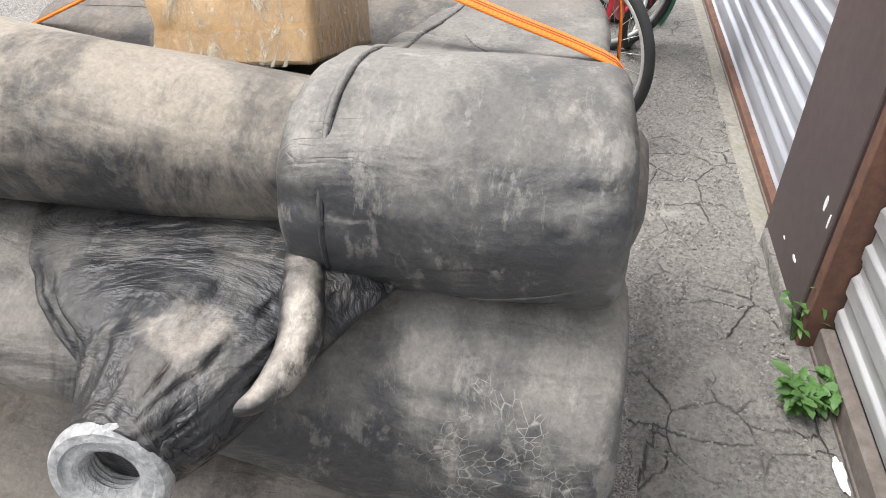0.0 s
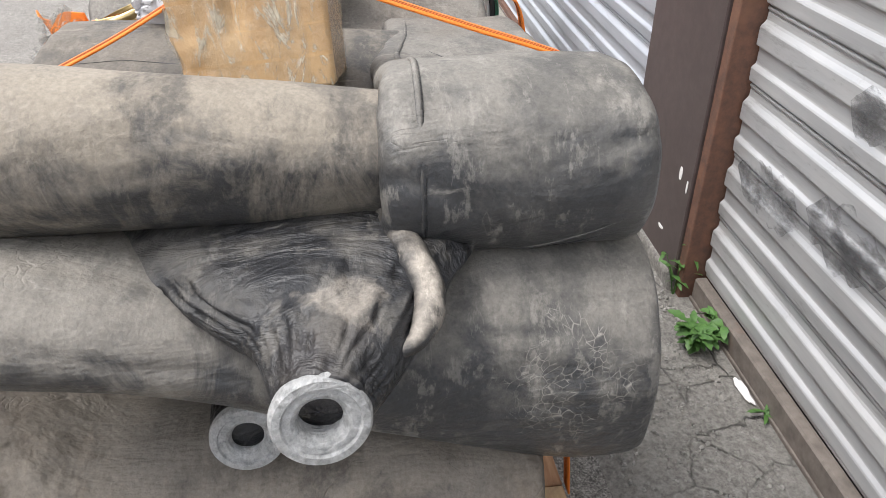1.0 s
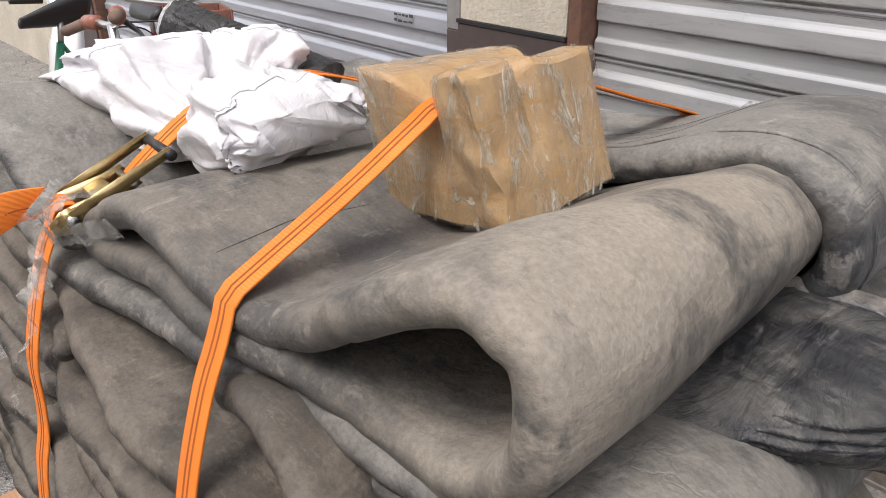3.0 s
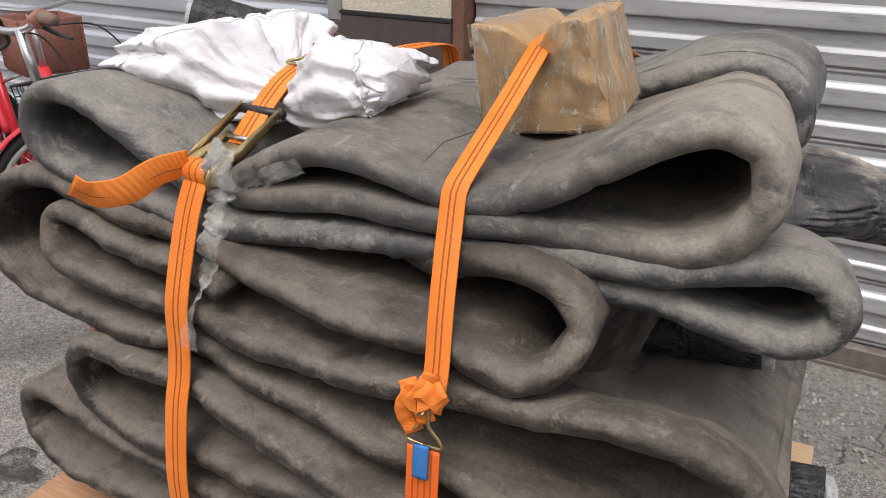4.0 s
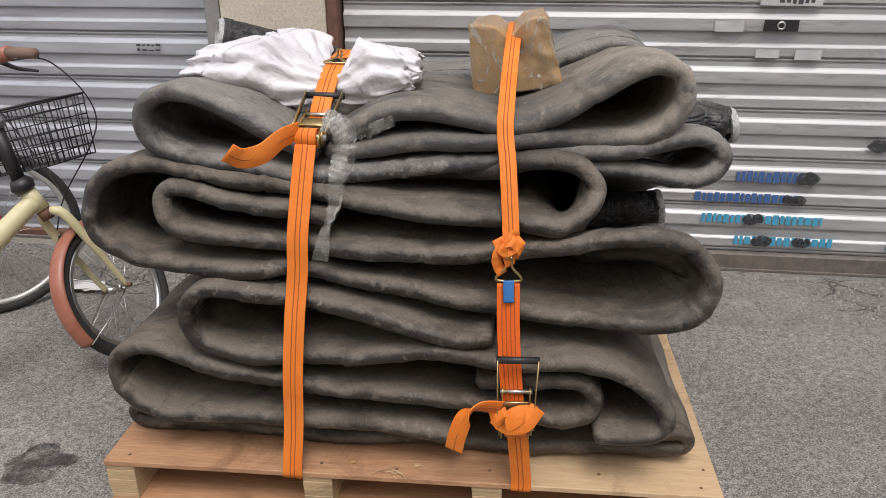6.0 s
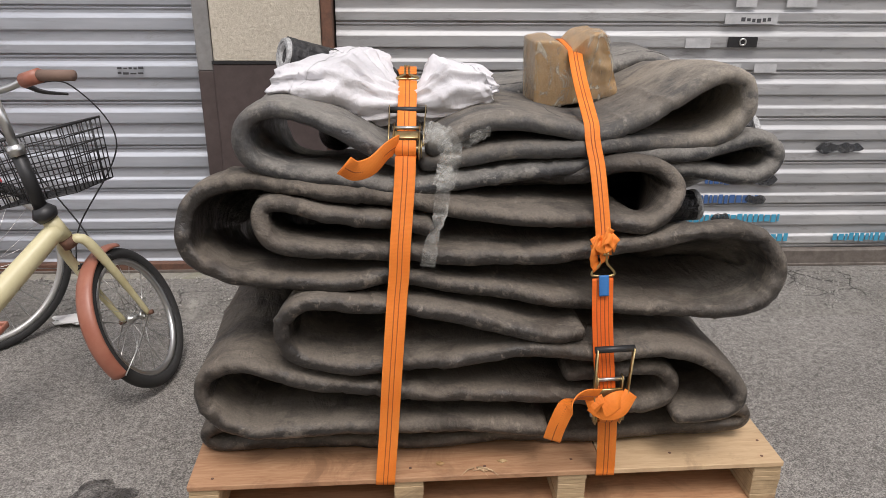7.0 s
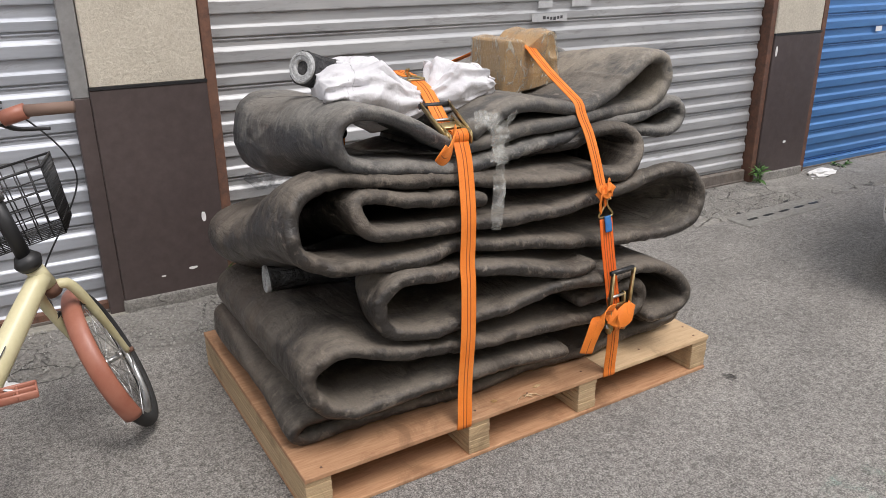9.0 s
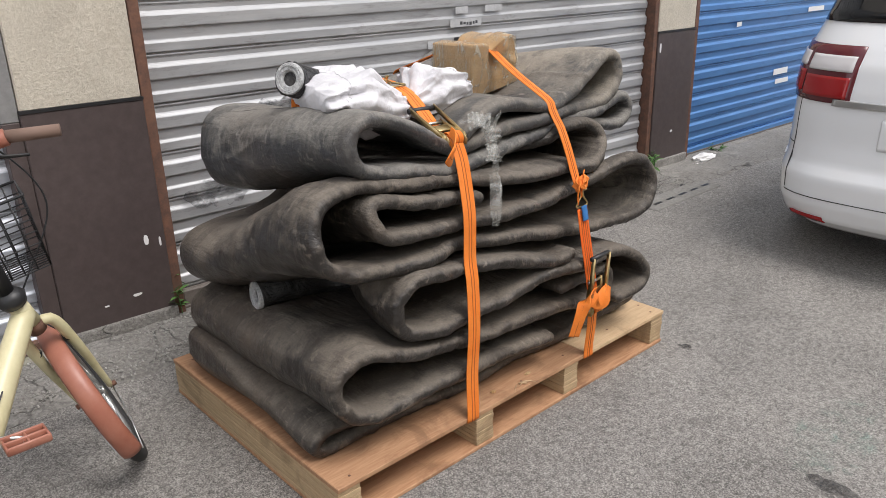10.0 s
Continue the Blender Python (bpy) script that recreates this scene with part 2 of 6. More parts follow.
def webbing(name, a, b):
    m = mat(name, a, 0.65)
    n = Nodes(m)
    w = n.add("ShaderNodeTexWave", Scale=160.0, Distortion=0.4)
    n.link(n.co, w.inputs["Vector"])
    w.bands_direction = "Z"
    c = n.mix(n.ramp(n.noise(12, 5, 0.6), (0.3, 0.0), (0.7, 1.0)), a, b)
    n.color(n.mix(0.2, c, w.outputs["Color"], "MULTIPLY"))
    n.bump(w.outputs["Fac"], 0.3, 0.001)
    return m


ORANGE = webbing("orange_webbing", (0.86, 0.205, 0.015), (0.92, 0.265, 0.035))
ORANGE_DARK = webbing("deep_orange_webbing", (0.82, 0.125, 0.006), (0.88, 0.16, 0.010))
STITCH = mat("dark_stitching", (0.34, 0.085, 0.02), 0.8)
BLUE_LABEL = mat("blue_label_cloth", (0.03, 0.16, 0.42), 0.6)
BRASS = speckled("yellow_zinc_plating", (0.42, 0.31, 0.14), (0.62, 0.47, 0.24), 40, 0.3, 0.15, (0.34, 0.20, 0.10), 0.002)
BRASS.node_tree.nodes["Principled BSDF"].inputs["Metallic"].default_value = 0.9
STEEL = mat("bare_steel", (0.55, 0.55, 0.54), 0.3, 0.95)
BLACK = mat("black_plastic", (0.02, 0.02, 0.021), 0.45)
GALV = speckled("galvanised_steel", (0.36, 0.365, 0.365), (0.74, 0.745, 0.74), 110, 0.55, 1.0, (0.82, 0.815, 0.805), 0.006)
GALV.node_tree.nodes["Principled BSDF"].inputs["Metallic"].default_value = 0.35
WEAVE = mat("white_woven_cloth", (0.80, 0.79, 0.80), 0.75)
wv = Nodes(WEAVE)
wv.color(wv.mix(wv.ramp(wv.noise(7, 6, 0.6), (0.35, 0.0), (0.7, 1.0)), (0.56, 0.55, 0.57), (0.74, 0.73, 0.75)))
wv.bump(wv.math("ADD", wv.noise(9, 5, 0.55, 1.2), wv.math("MULTIPLY", wv.noise(40, 3, 0.5, 0.5), 0.12)), 0.6, 0.02)
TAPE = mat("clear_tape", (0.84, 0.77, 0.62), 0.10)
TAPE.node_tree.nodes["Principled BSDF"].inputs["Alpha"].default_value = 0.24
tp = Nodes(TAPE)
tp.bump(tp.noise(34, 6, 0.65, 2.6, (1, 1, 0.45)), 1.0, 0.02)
# opacity streaks: whitish crumples of the tape and painted-in highlights
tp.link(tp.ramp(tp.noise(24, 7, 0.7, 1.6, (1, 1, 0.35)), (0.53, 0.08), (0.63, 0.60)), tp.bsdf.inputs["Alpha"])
FILM = mat("crumpled_clear_film", (0.62, 0.62, 0.58), 0.2)
FILM.node_tree.nodes["Principled BSDF"].inputs["Alpha"].default_value = 0.16
fm = Nodes(FILM)
fm.bump(fm.noise(40, 5, 0.6, 2.0), 0.9, 0.01)
# patchy opacity paints in the bright facets of the crumpled film
fm.link(fm.ramp(fm.noise(22, 4, 0.5, 1.0), (0.44, 0.08), (0.66, 0.36)), fm.bsdf.inputs["Alpha"])
BIKE_CREAM = speckled("chipped_cream_paint", (0.62, 0.56, 0.33), (0.72, 0.66, 0.42), 12, 0.35, 0.05, (0.45, 0.38, 0.20))
FENDER = speckled("faded_red_paint", (0.36, 0.13, 0.085), (0.44, 0.19, 0.13), 9, 0.4, 0.05, (0.25, 0.09, 0.06))
RED = mat("red_paint", (0.55, 0.02, 0.03), 0.3)
GREEN = mat("green_paint", (0.02, 0.17, 0.09), 0.35)
TYRE = mat("tyre_rubber", (0.028, 0.028, 0.028), 0.8)
GRIP = mat("worn_brown_grip", (0.20, 0.13, 0.10), 0.8)
WICKER = speckled("red_brown_wicker", (0.20, 0.075, 0.05), (0.30, 0.13, 0.09), 60, 0.7, 0.5)
CAR_PAINT = mat("white_car_paint", (0.78, 0.79, 0.80), 0.22)
CAR_PAINT.node_tree.nodes["Principled BSDF"].inputs["Coat Weight"].default_value = 0.6
LAMP_RED = mat("red_lamp_lens", (0.30, 0.008, 0.010), 0.12)
LAMP_DARK = mat("dark_red_lamp_trim", (0.10, 0.012, 0.018), 0.15)
LAMP_CLEAR = mat("clear_lamp_lens", (0.62, 0.60, 0.60), 0.15)
GLASS_DARK = mat("tinted_glass", (0.015, 0.016, 0.018), 0.06)
LEAF = speckled("green_leaf", (0.05, 0.135, 0.028), (0.105, 0.225, 0.05), 30, 0.55, 0.1)
STALK = mat("dry_stalk", (0.36, 0.29, 0.17), 0.8)
PAPER = mat("white_paper", (0.78, 0.77, 0.75), 0.8)
FADED = speckled("weathered_paper", (0.46, 0.465, 0.47), (0.60, 0.60, 0.60), 22, 0.8, 0.1)
INK = mat("black_print", (0.06, 0.06, 0.065), 0.7)
INK_BLUE = mat("blue_print", (0.05, 0.12, 0.30), 0.7)
INK_CYAN = mat("cyan_print", (0.06, 0.34, 0.52), 0.7)
SPRAY = mat("black_overspray", (0.045, 0.047, 0.05), 0.7)
sp = Nodes(SPRAY)
sp.link(sp.ramp(sp.noise(34, 6, 0.7, 0.4), (0.34, 0.25), (0.56, 0.95)), sp.bsdf.inputs["Alpha"])
STONE = speckled("grey_grit", (0.25, 0.24, 0.22), (0.52, 0.50, 0.46), 20, 0.9, 0.3)
YELLOW_LINE = speckled("worn_yellow_line", (0.50, 0.36, 0.14), (0.62, 0.48, 0.22), 30, 0.85, 0.3)
CAST = speckled("cast_drain_cover", (0.20, 0.19, 0.175), (0.33, 0.32, 0.29), 50, 0.85, 0.4)


# ---- mesh helpers ----
def mesh_of(name, bm, material, smooth=True):
    me = bpy.data.meshes.new(name)
    bmesh.ops.recalc_face_normals(bm, faces=bm.faces)
    bm.to_mesh(me)
    bm.free()
    if smooth:
        me.shade_smooth()
    me.materials.append(material)
    return me


def part(name, bm, material, parent=None, label="", smooth=True):
    ob = new(name, mesh_of(name, bm, material, smooth))
    if parent:
        ob.parent = parent
    if label:
        ob["label"] = label
    return ob


def thing(name, label, category, at=(0, 0, 0), group="", kind=""):
    ob = new(name)
    ob.empty_display_size = 0.05
    ob.location = at
    return tagged(ob, label, category, group, kind)


def box_bm(lo, hi, bevel=0.0, m=None, seg=1):
    bm = bmesh.new()
    bmesh.ops.create_cube(bm, size=1)
    for v in bm.verts:
        v.co = Vector([lo[i] + (hi[i] - lo[i]) * (v.co[i] + 0.5) for i in range(3)])
    if bevel:
        bmesh.ops.bevel(bm, geom=bm.edges[:], offset=bevel, segments=seg, affect="EDGES", profile=0.6)
    if m:
        bm.transform(m)
    return bm


def spline(points, n):
    """n points, evenly spaced, on a Catmull-Rom curve through the given ones."""
    p = np.array(points, float)
    q = np.vstack([2 * p[0] - p[1], p, 2 * p[-1] - p[-2]])
    out = []
    for i in range(1, len(q) - 2):
        for t in np.linspace(0, 1, 24, endpoint=False):
            a, b, c, d = q[i - 1], q[i], q[i + 1], q[i + 2]
            out.append(0.5 * (2 * b + (c - a) * t + (2 * a - 5 * b + 4 * c - d) * t * t + (3 * b - a - 3 * c + d) * t ** 3))
    out = np.array(out + [p[-1]])
    s = np.concatenate([[0], np.cumsum(np.linalg.norm(np.diff(out, axis=0), axis=1))])
    at = np.linspace(0, s[-1], n)
    return np.stack([np.interp(at, s, out[:, k]) for k in range(out.shape[1])], 1)


def rings_bm(rings, closed_ring=True, caps=True):
    bm = bmesh.new()
    vs = [[bm.verts.new(p) for p in r] for r in rings]
    n = len(rings[0])
    for a, b in zip(vs, vs[1:]):
        for k in range(n if closed_ring else n - 1):
            bm.faces.new((a[k], a[(k + 1) % n], b[(k + 1) % n], b[k]))
    if caps and closed_ring:
        bm.faces.new(vs[0][::-1])
        bm.faces.new(vs[-1])
    return bm


def tube_bm(points, radius, sides=10, n=0, caps=True, flat=1.0):
    """A round bar along a line of points; radius a number or one a point."""
    pts = [Vector(p) for p in (spline(points, n) if n else points)]
    rs = radius if isinstance(radius, (list, tuple, np.ndarray)) else [radius] * len(pts)
    if len(rs) != len(pts):
        rs = np.interp(np.linspace(0, 1, len(pts)), np.linspace(0, 1, len(rs)), rs)
    rings, side = [], None
    for i, p in enumerate(pts):
        d = (pts[min(i + 1, len(pts) - 1)] - pts[max(i - 1, 0)]).normalized()
        if side is None:
            side = d.orthogonal().normalized()
        side = (side - d * side.dot(d)).normalized()
        up = d.cross(side)
        rings.append([p + (side * math.cos(a) + up * math.sin(a) * flat) * rs[i] for a in np.linspace(0, 2 * math.pi, sides, endpoint=False)])
    return rings_bm(rings, True, caps)


def band_bm(points, across, width, thick=0.003, n=60, wave=0.0):
    """A strap: a flat band along points; across gives the way of its width."""
    pts = spline(points, n)
    ac = spline(across, n) if isinstance(across, list) else np.tile(np.array(across, float), (n, 1))
    rings = []
    for i in range(n):
        d = Vector(pts[min(i + 1, n - 1)] - pts[max(i - 1, 0)]).normalized()
        a = Vector(ac[i])
        a = (a - d * a.dot(d)).normalized()
        up = a.cross(d).normalized()
        p = Vector(pts[i]) + up * wave * noise.noise(Vector((i * 0.35, 3.1, width)))
        w = width / 2
        rings.append([p + a * s * w + up * o * thick / 2 for s, o in ((-1, -0.6), (-0.96, -1), (0.96, -1), (1, -0.6), (1, 0.6), (0.96, 1), (-0.96, 1), (-1, 0.6))])
    return rings_bm(rings)


def lathe_bm(profile, m=None, sides=40):
    """Turns (radius, height) pairs about z."""
    rings = [[(r * math.cos(a), r * math.sin(a), h) for a in np.linspace(0, 2 * math.pi, sides, endpoint=False)] for r, h in profile]
    bm = rings_bm(rings, True, False)
    if m:
        bm.transform(m)
    return bm


def join_bm(*bms):
    out = bmesh.new()
    for b in bms:
        tmp = bpy.data.meshes.new("tmp")
        b.to_mesh(tmp)
        b.free()
        out.from_mesh(tmp)
        bpy.data.meshes.remove(tmp)
    return out


# ---- ground and wall ----
WALL = pose(0, 1.645, 0, 0, 0, -1.8)  # u along the wall, v into it, z up


def ground_sheet():
    bm = bmesh.new()
    bmesh.ops.create_grid(bm, x_segments=60, y_segments=60, size=60)
    tagged(part("ground", bm, ASPHALT, smooth=False), "grey worn asphalt lane with pale grit", "ground", kind="structure")


ground_sheet()


def wall_strip(u0, u1, seed):
    """Rough dirty concrete between the lane and the wall."""
    bm = bmesh.new()
    nu, nv = int((u1 - u0) / 0.05), 12
    grid = []
    for i in range(nu + 1):
        row = []
        for j in range(nv + 1):
            u = u0 + (u1 - u0) * i / nu
            e = 0.05 * noise.noise(Vector((u * 2.3, seed, 0)))
            v = -0.44 + e + (0.52 - e) * j / nv
            h = 0.006 + 0.012 * min(1, j / 3) + 0.010 * noise.fractal(Vector((u * 6, v * 6, seed)), 1.0, 2.0, 4) * min(1, j / 2)
            if j == 0:
                h = -0.004
            row.append(bm.verts.new(WALL @ Vector((u, v, h))))
        grid.append(row)
    for i in range(nu):
        for j in range(nv):
            bm.faces.new((grid[i][j], grid[i + 1][j], grid[i + 1][j + 1], grid[i][j + 1]))
    tagged(part("pavement", bm, CONCRETE), "cracked dirty concrete strip at the foot of the wall", "pavement", kind="structure")


wall_strip(-9, 9.5, 1.3)


def pillar(index, u0, u1):
    p = thing("wall_pillar_%d" % index, "wall pillar with brown dado and cream roughcast above", "wall", kind="structure")
    part("dado", box_bm((u0, 0.0, 0.05), (u1, 0.42, 0.985), 0.004, WALL), BROWN, p, "flaking dark brown paint", smooth=False)
    part("roughcast", box_bm((u0 + 0.004, 0.006, 0.992), (u1 - 0.004, 0.42, 3.3), 0.006, WALL), CREAM, p, "cream roughcast render", smooth=False)
    part("paint_line", box_bm((u0 - 0.002, -0.003, 0.984), (u1 + 0.002, 0.41, 0.996), 0.0, WALL), BLACK, p, smooth=False)
    bm = box_bm((u0 - 0.008, -0.012, -0.02), (u1 + 0.008, 0.42, 0.075), 0.012, WALL, 2)
    part("plinth", bm, CONCRETE, p, "rough concrete foot")
    return p


PILLARS = [pillar(1, -0.183, 0.275), pillar(2, 3.85, 4.31), pillar(3, -4.3, -3.85), pillar(4, 8.3, 8.8)]


def slat_mesh(length, pitch):
    """One pressed steel slat: a beaded seam below, two proud faces and a recess between them."""
    prof = [(0.0, 0.012), (0.004, 0.012), (0.006, 0.008), (0.010, 0.007), (0.014, 0.008), (0.016, 0.012), (0.020, 0.012), (0.023, 0.001), (0.026, 0.0), (0.058, -0.001), (0.062, 0.001), (0.070, 0.009), (0.074, 0.010),
            (0.112, 0.009), (0.116, 0.008), (0.119, -0.001), (0.123, -0.002), (0.166, -0.002), (0.170, 0.0), (0.180, 0.009), (0.186, 0.012), (pitch - 0.0005, 0.012)]
    bm = bmesh.new()
    n = 24
    cols = [[bm.verts.new((length * i / n, v + 0.0018 * noise.noise(Vector((i * 0.9, z * 20, length))), z)) for z, v in prof] for i in range(n + 1)]
    for a, b in zip(cols, cols[1:]):
        for k in range(len(prof) - 1):
            bm.faces.new((a[k], b[k], b[k + 1], a[k + 1]))
    return bm


RAIL = speckled("dirty_bottom_rail", (0.13, 0.11, 0.095), (0.22, 0.19, 0.165), 25, 0.7, 0.3, (0.16, 0.09, 0.06))


def shutter(index, u0, u1, material, label, z0=0.07, pitch=0.2):
    s = thing("door_%d" % index, label, "roller shutter", kind="structure")
    shared = mesh_of("slat", slat_mesh(u1 - u0 - 0.02, pitch), material)
    for f in shared.polygons:
        f.use_smooth = False
    for i in range(14):
        ob = new("slat", shared)
        ob.parent = s
        ob.matrix_world = WALL @ pose(u0 + 0.01, 0.072, z0 + pitch * i)
    rail = max(0.07, z0)
    part("bottom_rail", box_bm((u0 + 0.01, 0.045, 0.018), (u1 - 0.01, 0.085, rail), 0.006, WALL), RUST if index == 2 else (RAIL if index == 1 else material), s, "dirty bottom rail", smooth=False)
    part("rail_lip", box_bm((u0 + 0.01, 0.040, 0.022), (u1 - 0.01, 0.047, 0.036), 0.002, WALL), RAIL, s, smooth=False)
    for a in (u0 - 0.045, u1):
        if index == 2 and a == u1:
            part("guide_rail", box_bm((a - 0.02, 0.010, 0.0), (a + 0.045, 0.13, 0.955), 0.003, WALL), BROWN, s, "guide rail painted brown", smooth=False)
            part("guide_rail", box_bm((a - 0.02, 0.010, 0.956), (a + 0.045, 0.13, 3.0), 0.003, WALL), DULL_STEEL, s, "dull grey steel guide rail", smooth=False)
        else:
            part("guide_rail", box_bm((a, 0.010, 0.0), (a + 0.045, 0.13, 3.0), 0.003, WALL), RUST, s, "rusty steel guide rail", smooth=False)
    part("shutter_backing", box_bm((u0 - 0.05, 0.12, 0.0), (u1 + 0.05, 0.16, 3.0), 0, WALL), BLACK, s, smooth=False)
    part("sill", box_bm((u0 - 0.05, -0.02, -0.02), (u1 + 0.05, 0.12, 0.022), 0.008, WALL, 2), SILL if index == 2 else CONCRETE, s, "worn concrete sill")
    return s


DULL_STEEL = speckled("dull_grey_steel", (0.22, 0.215, 0.21), (0.30, 0.295, 0.285), 16, 0.55, 0.15, (0.17, 0.15, 0.135))
door_1 = shutter(1, 0.32, 3.805, SLAT, "closed grey steel roller shutter with old stickers and overspray", 0.105, 0.2054)
door_2 = shutter(2, -3.80, -0.228, SLAT_COOL, "closed pale blue-grey steel roller shutter beside the pillar", 0.010, 0.197)
door_3 = shutter(3, 4.36, 8.25, SLAT_BLUE, "closed blue painted steel roller shutter")
tagged(part("lintel", box_bm((-9, -0.02, 2.8), (9.5, 0.5, 4.2), 0.01, WALL), CREAM, smooth=False), "cream wall above the shutters", "wall", kind="structure")
for nm, a, b in (("wall_west", -9.0, -4.3), ("wall_east", 8.8, 9.5)):
    tagged(part(nm, box_bm((a, 0.0, 0.0), (b, 0.4, 2.8), 0.01, WALL), CREAM, smooth=False), "cream rendered wall", "wall", kind="structure")

# unseen wall added across the lane; it closes the place and cuts light
tagged(part("wall_south", box_bm((-14, -8.4, 0.0), (16, -8.0, 6.5), 0.02), CREAM, smooth=False), "plain unseen wall added across the lane to cut the light", "wall", kind="structure")

# ---- pallet ----
PAL_L, PAL_D, PAL_H = 1.6, 1.035, 0.14
pallet = thing("pallet", "plywood shipping pallet with laminated stringers under folded rubber", "pallet", (0.8, 0.52, 0))


def under(ob, parent):
    """Keep ob where it is while it becomes a part."""
    ob.parent = parent
    ob.matrix_parent_inverse = parent.matrix_basis.inverted()
    return ob


for x0, x1, wood in ((0.0, 1.098, PLY), (1.101, 1.6, PLY_PALE)):
    under(part("deck_sheet", box_bm((x0, 0, PAL_H - 0.016), (x1, PAL_D, PAL_H), 0.002), wood, smooth=False), pallet)
for x in (0.0, 0.535, 0.975, 1.52):
    for k in range(7):
        z = 0.0145 + 0.0155 * k
        e = 0.0025 * random.random()
        under(part("stringer_ply", box_bm((x + e, 0.003 + e * 1.5, z), (x + 0.08 - e, PAL_D - 0.004, z + 0.0148), 0.0012), PLY_EDGE, smooth=False), pallet)
under(part("bottom_sheet", box_bm((0.002, 0.0, 0.0), (PAL_L - 0.002, PAL_D, 0.0135), 0.002), PLY, smooth=False), pallet)
for x, y in ((0.06, 0.03), (0.05, 0.98), (0.58, 0.04), (1.02, 0.05), (1.55, 0.03), (1.57, 0.10), (1.54, 0.20), (0.78, 0.035), (1.3, 0.06)):
    under(part("nail_head", lathe_bm([(0.0005, 0.0), (0.004, 0.0), (0.0045, -0.001)], Matrix.Translation((x, y, PAL_H + 0.0008)), 10), RUST), pallet)
for k in range(9):
    a = random.uniform(0, 6.28)
    p0 = Vector((0.75 + 0.03 * random.random(), 0.012 + 0.02 * random.random(), PAL_H + 0.003))
    under(part("splinter", tube_bm([p0, p0 + Vector((0.02 * math.cos(a), -0.012, 0.004)), p0 + Vector((0.04 * math.cos(a), -0.02 + 0.02 * math.sin(a), -0.004))], [0.0018, 0.0014, 0.0004], 5), PLY_PALE), pallet)
for x, y, seed in ((0.66, 0.05, 3.0), (0.83, 0.05, 8.0)):
    bm = bmesh.new()
    bmesh.ops.create_icosphere(bm, subdivisions=2, radius=1)
    for v in bm.verts:
        f = 1 + 0.5 * noise.noise(v.co * 1.7 + Vector((seed, 0, 0)))
        v.co = Vector((x + v.co.x * 0.013 * f, y + v.co.y * 0.007 * f, PAL_H + 0.004 + v.co.z * 0.004 * f))
    under(part("wood_chip", bm, CARTON, smooth=False), pallet)

# ---- folded rubber airbags ----
ease = lambda v: max(0.0, min(1.0, v)) ** 2 * (3 - 2 * max(0.0, min(1.0, v)))


